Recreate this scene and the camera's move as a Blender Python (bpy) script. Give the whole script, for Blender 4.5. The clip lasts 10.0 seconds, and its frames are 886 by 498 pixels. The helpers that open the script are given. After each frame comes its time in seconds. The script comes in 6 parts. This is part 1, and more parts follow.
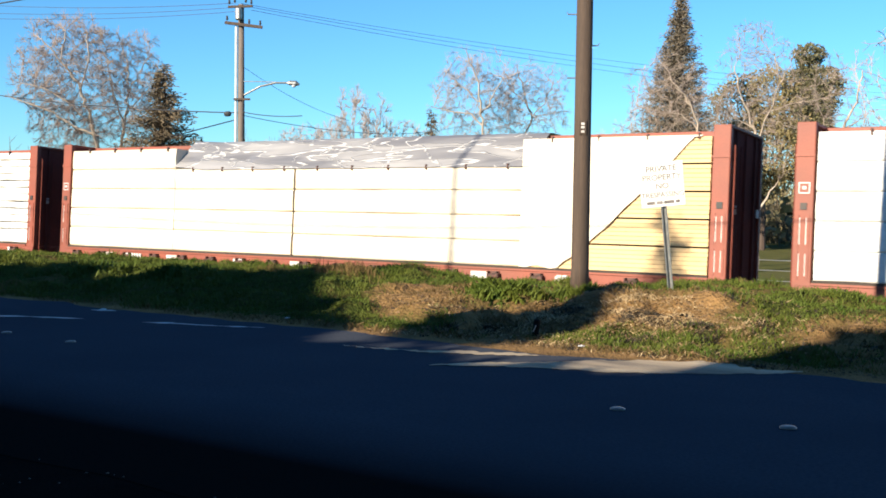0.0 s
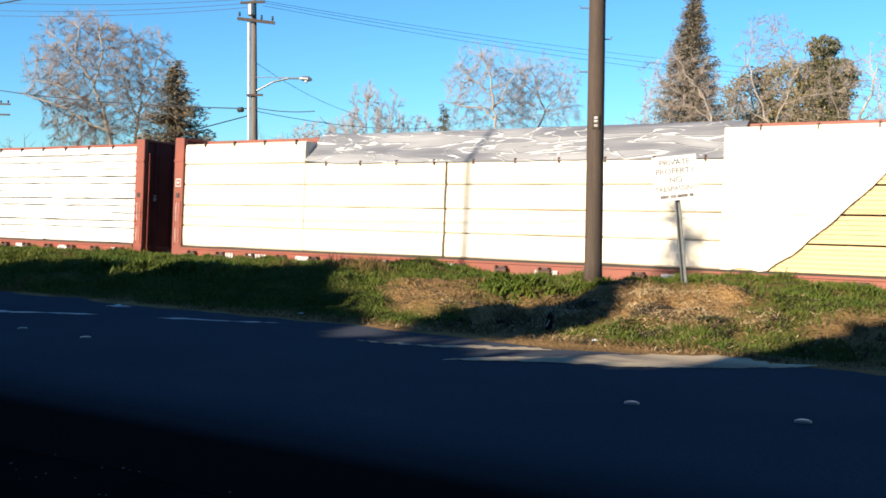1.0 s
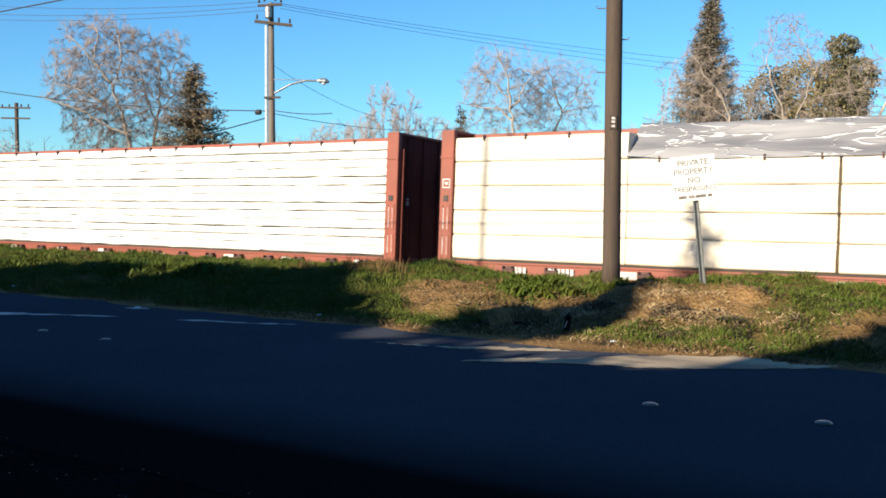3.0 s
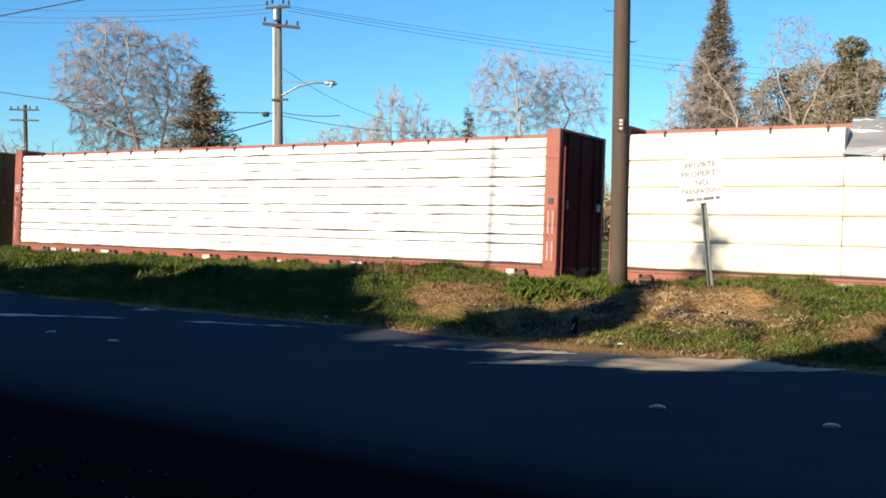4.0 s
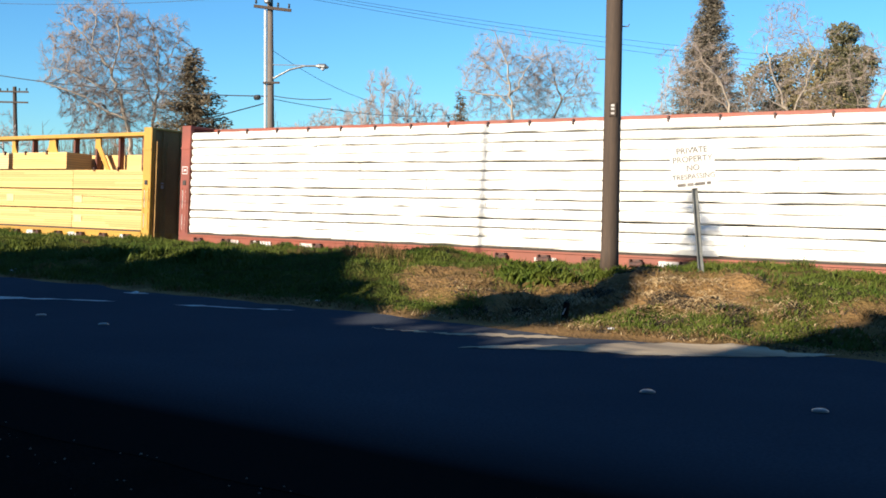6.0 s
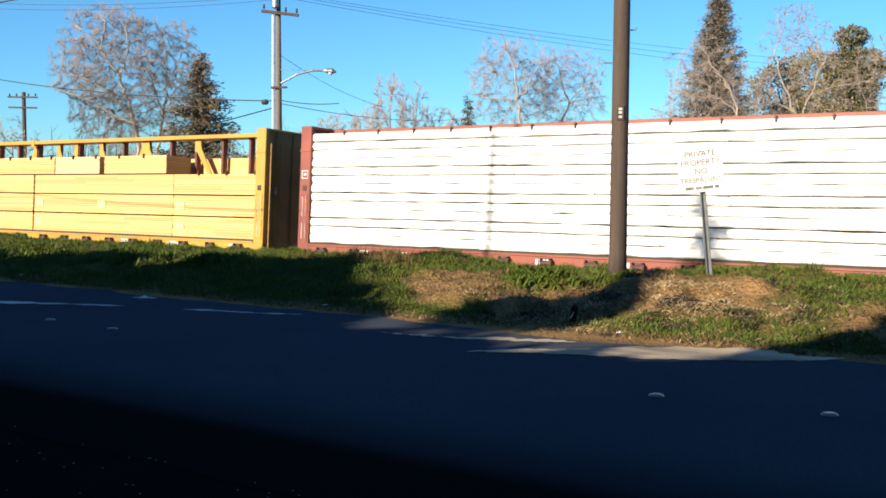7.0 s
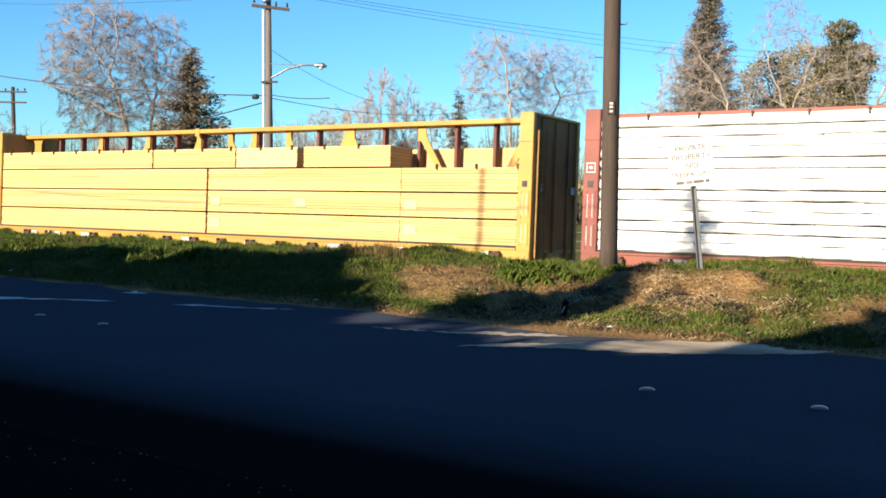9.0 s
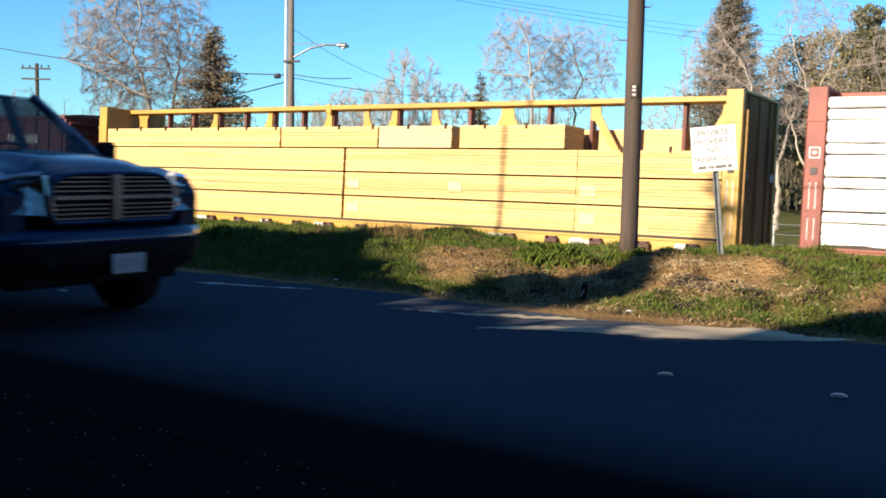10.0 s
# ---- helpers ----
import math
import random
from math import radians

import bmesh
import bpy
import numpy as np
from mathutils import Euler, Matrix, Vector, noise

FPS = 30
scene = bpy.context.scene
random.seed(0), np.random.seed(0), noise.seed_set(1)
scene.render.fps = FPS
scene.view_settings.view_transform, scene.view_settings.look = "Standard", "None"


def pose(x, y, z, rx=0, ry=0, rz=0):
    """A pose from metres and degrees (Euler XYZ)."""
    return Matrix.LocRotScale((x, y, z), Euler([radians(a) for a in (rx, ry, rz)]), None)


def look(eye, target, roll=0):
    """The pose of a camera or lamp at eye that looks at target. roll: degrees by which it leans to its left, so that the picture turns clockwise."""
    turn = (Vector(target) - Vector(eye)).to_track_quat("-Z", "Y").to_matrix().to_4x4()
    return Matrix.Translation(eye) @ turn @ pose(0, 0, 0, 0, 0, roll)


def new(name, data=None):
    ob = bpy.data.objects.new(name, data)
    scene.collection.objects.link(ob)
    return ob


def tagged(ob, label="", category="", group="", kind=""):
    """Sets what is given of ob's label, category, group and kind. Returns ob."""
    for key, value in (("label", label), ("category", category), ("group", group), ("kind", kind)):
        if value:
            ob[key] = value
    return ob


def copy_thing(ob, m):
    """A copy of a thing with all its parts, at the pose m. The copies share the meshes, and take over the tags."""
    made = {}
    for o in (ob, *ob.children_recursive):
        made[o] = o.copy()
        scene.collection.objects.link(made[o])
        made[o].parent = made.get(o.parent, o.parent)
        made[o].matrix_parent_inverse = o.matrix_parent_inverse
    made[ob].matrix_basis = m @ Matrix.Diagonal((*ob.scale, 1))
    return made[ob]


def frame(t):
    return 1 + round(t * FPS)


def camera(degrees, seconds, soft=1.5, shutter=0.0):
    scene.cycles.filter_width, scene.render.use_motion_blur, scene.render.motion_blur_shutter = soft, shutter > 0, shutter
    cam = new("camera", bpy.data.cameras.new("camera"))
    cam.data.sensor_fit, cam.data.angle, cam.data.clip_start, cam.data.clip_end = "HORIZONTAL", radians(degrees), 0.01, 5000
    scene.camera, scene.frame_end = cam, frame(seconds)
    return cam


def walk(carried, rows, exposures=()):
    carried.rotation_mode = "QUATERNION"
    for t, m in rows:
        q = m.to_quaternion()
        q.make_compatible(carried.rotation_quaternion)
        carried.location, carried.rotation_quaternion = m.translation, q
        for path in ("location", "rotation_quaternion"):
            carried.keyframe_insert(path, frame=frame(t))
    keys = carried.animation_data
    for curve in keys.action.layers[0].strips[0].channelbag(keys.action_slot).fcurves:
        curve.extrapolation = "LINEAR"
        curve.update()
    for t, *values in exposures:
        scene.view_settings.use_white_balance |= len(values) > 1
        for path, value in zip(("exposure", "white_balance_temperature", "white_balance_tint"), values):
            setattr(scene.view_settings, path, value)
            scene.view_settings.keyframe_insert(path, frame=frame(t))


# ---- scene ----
# World: x along the railway (the train's way), y away from the eye, z up; the road surface is z = 0.
cam = camera(45.94, 10.0, soft=1.7, shutter=0.2)
EYE = (0.0, 0.0, 1.4)
CAM_ROWS = [
    (0, 32.56, -2.67, -0.56), (0.5, 32.823, -2.834, -0.456), (1, 33.265, -2.962, -0.308),
    (1.5, 33.299, -3.258, 0.232), (2, 33.748, -3.332, 0.001), (2.5, 33.97, -3.081, -0.071),
    (4, 34.613, -2.77, -0.128), (4.5, 34.033, -2.998, -0.685), (5, 33.388, -3.05, -1.182),
    (5.5, 34.347, -3.45, -0.929), (6, 34.15, -3.63, -0.366), (7.5, 34.857, -3.337, -0.189),
    (8, 35.024, -3.545, -0.145), (8.5, 34.434, -3.642, -0.311), (9, 34.081, -3.704, -0.165),
    (9.5, 34.421, -4.351, -0.495), (10, 35.214, -4.718, -0.883)]
walk(cam, [(t, pose(*EYE, 90 + p, r, y)) for t, y, p, r in CAM_ROWS],
     exposures=[(0, 1.27, 6000, 10), (2, 1.14, 6000, 10), (4, 1.12, 6000, 10), (6, 1.12, 6000, 10), (8, 1.22, 6000, 10), (10, 1.3, 6000, 10)])

# ---- sky and sun ----
SUN_EL, SUN_AZ = 22.0, 190.0          # height, and heading of the sun (clockwise from +y)
world = bpy.data.worlds.new("sky")
scene.world = world
world.use_nodes = True
wn = world.node_tree.nodes
sky = wn.new("ShaderNodeTexSky")
sky.sky_type, sky.sun_disc = "NISHITA", False
sky.sun_elevation, sky.sun_rotation = radians(SUN_EL), radians(SUN_AZ)
sky.air_density, sky.dust_density, sky.ozone_density = 1.0, 0.0, 4.0
wn["Background"].inputs["Strength"].default_value = 0.062
tint = wn.new("ShaderNodeMix")
tint.data_type, tint.blend_type = "RGBA", "MULTIPLY"
tint.inputs["Factor"].default_value = 1.0
tint.inputs[7].default_value = (0.605, 0.985, 1.16, 1)      # a clear winter blue
world.node_tree.links.new(sky.outputs["Color"], tint.inputs[6])
world.node_tree.links.new(tint.outputs[2], wn["Background"].inputs["Color"])
sun_data = bpy.data.lights.new("sun", "SUN")
sun_data.energy, sun_data.angle, sun_data.color = 5.0, radians(0.5), (1.0, 0.84, 0.62)
sun = new("sun", sun_data)
az = radians(SUN_AZ)
sun.matrix_world = look((40 * math.sin(az), 40 * math.cos(az), 40 * math.tan(radians(SUN_EL))), (0, 0, 0))


# ---- materials ----
def material(name, color, rough=0.7, metal=0.0, color2=None, scale=8.0, bump=0.15, fine=60.0, dist=0.01, stretch=(1, 1, 1),
             dirt=None, dirt_amount=0.3, each=0.0, gloss=0.5):
    """A procedural surface: two tones in broad patches, fine grain, dirt, and relief."""
    m = bpy.data.materials.new(name)
    m.use_nodes = True
    nt = m.node_tree
    n, l = nt.nodes, nt.links
    bsdf = n["Principled BSDF"]
    bsdf.inputs["Roughness"].default_value = rough
    bsdf.inputs["Metallic"].default_value = metal
    bsdf.inputs["Specular IOR Level"].default_value = gloss
    co = n.new("ShaderNodeTexCoord")
    mp = n.new("ShaderNodeMapping")
    mp.inputs["Scale"].default_value = stretch
    l.new(co.outputs["Object"], mp.inputs["Vector"])

    def noisy(s, detail):
        t = n.new("ShaderNodeTexNoise")
        t.inputs["Scale"].default_value, t.inputs["Detail"].default_value = s, detail
        l.new(mp.outputs["Vector"], t.inputs["Vector"])
        return t.outputs["Fac"]

    def mix(fac, a, b):
        x = n.new("ShaderNodeMix")
        x.data_type = "RGBA"
        if isinstance(fac, float):
            x.inputs["Factor"].default_value = fac
        else:
            l.new(fac, x.inputs["Factor"])
        for s, v in ((6, a), (7, b)):
            if isinstance(v, tuple):
                x.inputs[s].default_value = (*v, 1)
            else:
                l.new(v, x.inputs[s])
        return x.outputs[2]

    def ramp(fac, lo, hi):
        r = n.new("ShaderNodeMapRange")
        r.inputs["From Min"].default_value, r.inputs["From Max"].default_value = lo, hi
        l.new(fac, r.inputs["Value"])
        return r.outputs["Result"]

    second = color2 or tuple(c * 0.72 for c in color)
    broad, grain = noisy(scale, 4), noisy(fine, 3)
    col = mix(ramp(broad, 0.35, 0.65), color, second)
    col = mix(ramp(grain, 0.3, 0.9), col, tuple(c * 0.8 for c in second))
    if dirt:
        d = n.new("ShaderNodeMath")
        d.operation = "MULTIPLY"
        l.new(ramp(noisy(scale * 0.37, 6), 0.5, 0.72), d.inputs[0])
        d.inputs[1].default_value = dirt_amount
        col = mix(d.outputs[0], col, dirt)
    if each:
        info = n.new("ShaderNodeObjectInfo")
        hsv = n.new("ShaderNodeHueSaturation")
        r = n.new("ShaderNodeMapRange")
        r.inputs["To Min"].default_value, r.inputs["To Max"].default_value = 1 - each, 1 + each
        l.new(info.outputs["Random"], r.inputs["Value"])
        l.new(r.outputs["Result"], hsv.inputs["Value"])
        l.new(col, hsv.inputs["Color"])
        col = hsv.outputs["Color"]
    l.new(col, bsdf.inputs["Base Color"])
    b = n.new("ShaderNodeBump")
    b.inputs["Strength"].default_value, b.inputs["Distance"].default_value = bump, dist
    l.new(grain, b.inputs["Height"])
    l.new(b.outputs["Normal"], bsdf.inputs["Normal"])
    return m


M = {
    "asphalt": material("asphalt", (0.066, 0.073, 0.089), 0.95, color2=(0.054, 0.061, 0.076), scale=0.6, fine=45, bump=0.5, dirt=(0.05, 0.055, 0.068), dirt_amount=0.35, gloss=0.0),
    "ballast": material("ballast", (0.16, 0.144, 0.128), 0.95, scale=4, fine=18, bump=1.0, dist=0.05),
    "wrap": material("wrap", (0.738, 0.729, 0.693), 0.55, color2=(0.684, 0.666, 0.612), scale=1.2, fine=9, bump=0.35, dist=0.02, dirt=(0.54, 0.495, 0.414), dirt_amount=0.25, each=0.05),
    "cream_wrap": material("cream_wrap", (0.62, 0.52, 0.375), 0.5, color2=(0.68, 0.612, 0.493), scale=0.9, fine=7, bump=0.35, dist=0.02, dirt=(0.51, 0.408, 0.281), dirt_amount=0.3, each=0.05),
    "lumber": material("lumber", (0.6, 0.37, 0.12), 0.75, color2=(0.66, 0.43, 0.165), scale=1.5, fine=24, bump=0.3, stretch=(0.15, 1, 2.4), dirt=(0.3, 0.16, 0.05), dirt_amount=0.5, each=0.2),
    "pale_lumber": material("pale_lumber", (0.64, 0.47, 0.24), 0.75, color2=(0.62, 0.44, 0.22), scale=1.5, fine=16, bump=0.3, stretch=(0.15, 1, 2.4), dirt=(0.37, 0.259, 0.133), dirt_amount=0.3, each=0.06),
    "lumber_end": material("lumber_end", (0.285, 0.15, 0.0675), 0.85, color2=(0.375, 0.225, 0.105), scale=9, fine=30, bump=0.4),
    "red_steel": material("red_steel", (0.265, 0.064, 0.031), 0.6, color2=(0.21, 0.05, 0.027), scale=1.4, fine=30, bump=0.15, dirt=(0.148, 0.0555, 0.0333), dirt_amount=0.6),
    "maroon_steel": material("maroon_steel", (0.29, 0.07, 0.042), 0.6, scale=1.4, fine=30, bump=0.15, dirt=(0.074, 0.0296, 0.0296), dirt_amount=0.5),
    # dirty red steel made darker to paint in the shade of the car ends
    "dark_red_steel": material("dark_red_steel", (0.19, 0.055, 0.04), 0.95, color2=(0.13, 0.042, 0.032), scale=1.2, fine=25, bump=0.2, dirt=(0.016, 0.0128, 0.0112), dirt_amount=0.7, gloss=0.1),
    "yellow_steel": material("yellow_steel", (0.484, 0.281, 0.039), 0.5, color2=(0.429, 0.242, 0.0351), scale=1.4, fine=30, bump=0.15, dirt=(0.234, 0.133, 0.039), dirt_amount=0.5),
    "dirty_yellow_steel": material("dirty_yellow_steel", (0.46, 0.27, 0.08), 0.85, color2=(0.32, 0.18, 0.06), scale=1.2, fine=25, bump=0.2, dirt=(0.0595, 0.0382, 0.0213), dirt_amount=0.7),
    "brown_steel": material("brown_steel", (0.15, 0.0465, 0.027), 0.7, color2=(0.12, 0.0375, 0.024), scale=1.0, fine=25, bump=0.2, dirt=(0.0675, 0.03, 0.0225), dirt_amount=0.6),
    "black_steel": material("black_steel", (0.024, 0.0224, 0.0216), 0.6, scale=4, fine=40, dirt=(0.08, 0.048, 0.032), dirt_amount=0.4),
    "winch_steel": material("winch_steel", (0.13, 0.045, 0.03), 0.7, color2=(0.05, 0.026, 0.02), scale=9, fine=40, dirt=(0.02, 0.016, 0.014), dirt_amount=0.7),
    "rail_steel": material("rail_steel", (0.3, 0.27, 0.25), 0.35, 0.9, scale=8, fine=50),
    "tie_wood": material("tie_wood", (0.06, 0.045, 0.035), 0.9, scale=6, fine=40, bump=0.6),
    "letter_white": material("letter_white", (0.675, 0.657, 0.63), 0.6, scale=6, fine=40, dirt=(0.36, 0.225, 0.18), dirt_amount=0.6),
    "pole_wood": material("pole_wood", (0.0892, 0.0595, 0.0408), 0.85, color2=(0.0553, 0.0391, 0.0289), scale=5, fine=45, bump=0.6, stretch=(3, 3, 0.2)),
    "grey_pole_wood": material("grey_pole_wood", (0.192, 0.152, 0.12), 0.85, color2=(0.128, 0.104, 0.084), scale=5, fine=40, bump=0.5, stretch=(3, 3, 0.2)),
    "conduit": material("conduit", (0.68, 0.68, 0.663), 0.5, scale=3, fine=30),
    "galvanised": material("galvanised", (0.378, 0.387, 0.378), 0.45, 0.7, scale=9, fine=60, dirt=(0.225, 0.18, 0.126), dirt_amount=0.4),
    "cable": material("cable", (0.03, 0.03, 0.032), 0.6, scale=10, fine=30),
    "sign_white": material("sign_white", (0.9, 0.9, 0.88), 0.45, scale=6, fine=50, bump=0.05, dirt=(0.75, 0.73, 0.68), dirt_amount=0.2),
    "sign_ink": material("sign_ink", (0.2, 0.18, 0.165), 0.6, scale=20, fine=60, dirt=(0.5, 0.46, 0.42), dirt_amount=0.6),
    "dot_ceramic": material("dot_ceramic", (0.186, 0.177, 0.152), 0.35, scale=30, fine=90, dirt=(0.124, 0.112, 0.093), dirt_amount=0.5),
    # pale slivers of sunlight painted on the road; also the kerb's concrete
    "road_paint": material("road_paint", (0.72, 0.69, 0.64), 0.85, color2=(0.4, 0.38, 0.35), scale=7, fine=60, dirt=(0.054, 0.0522, 0.0495), dirt_amount=0.5),
    "pale_bark": material("pale_bark", (0.473, 0.404, 0.318), 0.85, color2=(0.31, 0.241, 0.181), scale=2.2, fine=20, bump=0.4),
    "twig": material("twig", (0.27, 0.225, 0.205), 0.9, color2=(0.36, 0.31, 0.285), scale=2, fine=20, bump=0.1),
    "pale_twig": material("pale_twig", (0.4, 0.32, 0.25), 0.9, color2=(0.26, 0.2, 0.16), scale=2, fine=20, bump=0.1),
    "brown_twig": material("brown_twig", (0.204, 0.149, 0.119), 0.9, color2=(0.306, 0.246, 0.204), scale=2, fine=20, bump=0.1),
    "brown_bark": material("brown_bark", (0.088, 0.06, 0.044), 0.9, scale=3, fine=30, bump=0.6),
    "needles": material("needles", (0.2, 0.145, 0.08), 0.85, color2=(0.11, 0.085, 0.05), scale=0.7, fine=6, bump=0.2),
    "grey_needles": material("grey_needles", (0.22, 0.18, 0.125), 0.85, color2=(0.13, 0.11, 0.078), scale=0.7, fine=6, bump=0.2),
    "dark_leaves": material("dark_leaves", (0.31, 0.24, 0.1), 0.75, color2=(0.17, 0.14, 0.06), scale=0.6, fine=5, bump=0.2),
    "pine_needles": material("pine_needles", (0.171, 0.144, 0.0648), 0.75, color2=(0.072, 0.0765, 0.036), scale=0.7, fine=6, bump=0.2),
    "far_scrub": material("far_scrub", (0.126, 0.09, 0.0585), 0.9, color2=(0.081, 0.0765, 0.045), scale=0.15, fine=2, bump=0.2),
    "grass_blade": material("grass_blade", (0.044, 0.084, 0.0112), 0.6, color2=(0.1, 0.116, 0.0192), scale=0.9, fine=4, bump=0.0, gloss=0.12),
    "dry_grass": material("dry_grass", (0.203, 0.131, 0.0525), 0.8, color2=(0.112, 0.0788, 0.0315), scale=0.8, fine=5, bump=0.0, gloss=0.12),
    "dead_leaf": material("dead_leaf", (0.4, 0.28, 0.13), 0.8, color2=(0.16, 0.1, 0.05), scale=5, fine=9, bump=0.0),
    "dark_litter": material("dark_litter", (0.085, 0.06, 0.034), 0.9, color2=(0.025, 0.02, 0.013), scale=5, fine=9, bump=0.0),
    "ticket": material("ticket", (0.68, 0.52, 0.26), 0.7, color2=(0.66, 0.47, 0.2), scale=7, fine=30),
    "straw": material("straw", (0.6, 0.46, 0.25), 0.8, color2=(0.45, 0.32, 0.16), scale=5, fine=9, bump=0.0),
    "stone": material("stone", (0.153, 0.14, 0.122), 0.9, scale=8, fine=50, bump=0.5, each=0.3),
    "truck_paint": material("truck_paint", (0.012, 0.026, 0.065), 0.16, 0.3, color2=(0.011, 0.027, 0.075), scale=2, fine=40, bump=0.0),
    "dark_chrome": material("dark_chrome", (0.13, 0.13, 0.14), 0.3, 1.0, scale=5, fine=40, bump=0.02),
    "chrome": material("chrome", (0.62, 0.63, 0.66), 0.18, 1.0, scale=5, fine=40, bump=0.02),
    "dark_trim": material("dark_trim", (0.01, 0.01, 0.011), 0.8, scale=6, fine=50, gloss=0.1),
    "rubber": material("rubber", (0.012, 0.012, 0.012), 0.85, scale=9, fine=60, gloss=0.1),
    "plate_white": material("plate_white", (0.36, 0.39, 0.46), 0.4, scale=9, fine=60),
    "plate_ink": material("plate_ink", (0.26, 0.28, 0.34), 0.5, scale=9, fine=60),
    "litter_white": material("litter_white", (0.75, 0.74, 0.72), 0.6, scale=9, fine=60),
    "amber": material("amber", (0.55, 0.18, 0.02), 0.3, scale=9, fine=60),
}


def glass_material(name, tint, rough=0.03, clear=0.9):
    m = bpy.data.materials.new(name)
    m.use_nodes = True
    b = m.node_tree.nodes["Principled BSDF"]
    b.inputs["Base Color"].default_value = (*tint, 1)
    b.inputs["Roughness"].default_value = rough
    b.inputs["Transmission Weight"].default_value = clear
    b.inputs["IOR"].default_value = 1.3
    return m


def sheet_material():
    """Thin grey plastic film; pale crease lines paint in the gloss of folds."""
    m = bpy.data.materials.new("plastic_sheet")
    m.use_nodes = True
    n, l = m.node_tree.nodes, m.node_tree.links
    b = n["Principled BSDF"]
    b.inputs["Roughness"].default_value = 0.28
    co = n.new("ShaderNodeTexCoord")

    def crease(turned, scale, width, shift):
        """Thin ridges along folds that run one way, their gloss put into the colour."""
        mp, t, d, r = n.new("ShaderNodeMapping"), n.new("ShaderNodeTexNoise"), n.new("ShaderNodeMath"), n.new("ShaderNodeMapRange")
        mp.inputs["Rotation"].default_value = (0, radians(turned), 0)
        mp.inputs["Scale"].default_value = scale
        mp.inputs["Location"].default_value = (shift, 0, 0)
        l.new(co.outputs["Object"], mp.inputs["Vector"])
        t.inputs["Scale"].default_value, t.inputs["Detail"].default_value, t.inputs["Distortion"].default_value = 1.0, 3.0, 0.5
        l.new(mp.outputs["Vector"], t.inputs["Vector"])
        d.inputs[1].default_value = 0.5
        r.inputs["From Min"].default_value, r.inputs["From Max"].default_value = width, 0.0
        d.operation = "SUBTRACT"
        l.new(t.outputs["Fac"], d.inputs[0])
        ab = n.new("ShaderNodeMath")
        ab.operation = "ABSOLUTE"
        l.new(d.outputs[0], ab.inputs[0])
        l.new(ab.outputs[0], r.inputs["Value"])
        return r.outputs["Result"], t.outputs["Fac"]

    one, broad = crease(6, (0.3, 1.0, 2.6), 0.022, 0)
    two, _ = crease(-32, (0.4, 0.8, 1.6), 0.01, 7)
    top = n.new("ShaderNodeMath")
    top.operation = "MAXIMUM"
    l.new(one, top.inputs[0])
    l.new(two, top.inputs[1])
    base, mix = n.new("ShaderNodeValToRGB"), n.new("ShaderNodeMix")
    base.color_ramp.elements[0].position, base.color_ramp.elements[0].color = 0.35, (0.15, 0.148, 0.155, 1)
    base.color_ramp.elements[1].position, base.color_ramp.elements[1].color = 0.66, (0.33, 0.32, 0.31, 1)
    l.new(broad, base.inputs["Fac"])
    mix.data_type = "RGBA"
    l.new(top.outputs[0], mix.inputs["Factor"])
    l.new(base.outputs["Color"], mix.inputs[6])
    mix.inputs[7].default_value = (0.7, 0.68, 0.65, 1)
    l.new(mix.outputs[2], b.inputs["Base Color"])
    bp = n.new("ShaderNodeBump")
    bp.inputs["Strength"].default_value, bp.inputs["Distance"].default_value = 0.8, 0.05
    l.new(top.outputs[0], bp.inputs["Height"])
    l.new(bp.outputs["Normal"], b.inputs["Normal"])
    return m


M["plastic_sheet"] = sheet_material()


def pane_material(name, tint, gloss_share=0.08):
    """A thin pane: mostly clear, with a weak mirror gloss."""
    m = bpy.data.materials.new(name)
    m.use_nodes = True
    n, l = m.node_tree.nodes, m.node_tree.links
    n.remove(n["Principled BSDF"])
    clear, gloss, mix = n.new("ShaderNodeBsdfTransparent"), n.new("ShaderNodeBsdfGlossy"), n.new("ShaderNodeMixShader")
    clear.inputs["Color"].default_value = (*tint, 1)
    gloss.inputs["Roughness"].default_value = 0.02
    mix.inputs["Fac"].default_value = gloss_share
    l.new(clear.outputs[0], mix.inputs[1])
    l.new(gloss.outputs[0], mix.inputs[2])
    l.new(mix.outputs[0], n["Material Output"].inputs["Surface"])
    return m


M["windscreen"] = pane_material("windscreen", (0.26, 0.29, 0.31))
M["lamp_pane"] = pane_material("lamp_pane", (0.75, 0.8, 0.85), 0.22)
M["lens"] = glass_material("lens", (0.8, 0.83, 0.87), 0.08, 0.45)


# ---- mesh helpers ----
def part(name, bm, mat, parent=None, label="", smooth=False, matrix=None):
    """Links a bmesh as one mesh object, under a thing or a part where one is given."""
    me = bpy.data.meshes.new(name)
    bm.normal_update()
    bm.to_mesh(me)
    bm.free()
    for m in (mat if isinstance(mat, (list, tuple)) else [mat]):
        me.materials.append(m)
    if smooth:
        me.polygons.foreach_set("use_smooth", [True] * len(me.polygons))
    ob = new(name, me)
    if parent:
        ob.parent = parent
    if matrix:
        ob.matrix_basis = matrix
    if label:
        tagged(ob, label)
    return ob


def again(ob, matrix, parent=None):
    """Another object on the same mesh, at its own pose."""
    c = new(ob.name.split(".")[0], ob.data)
    c.parent = parent or ob.parent
    c.matrix_basis = matrix
    return c


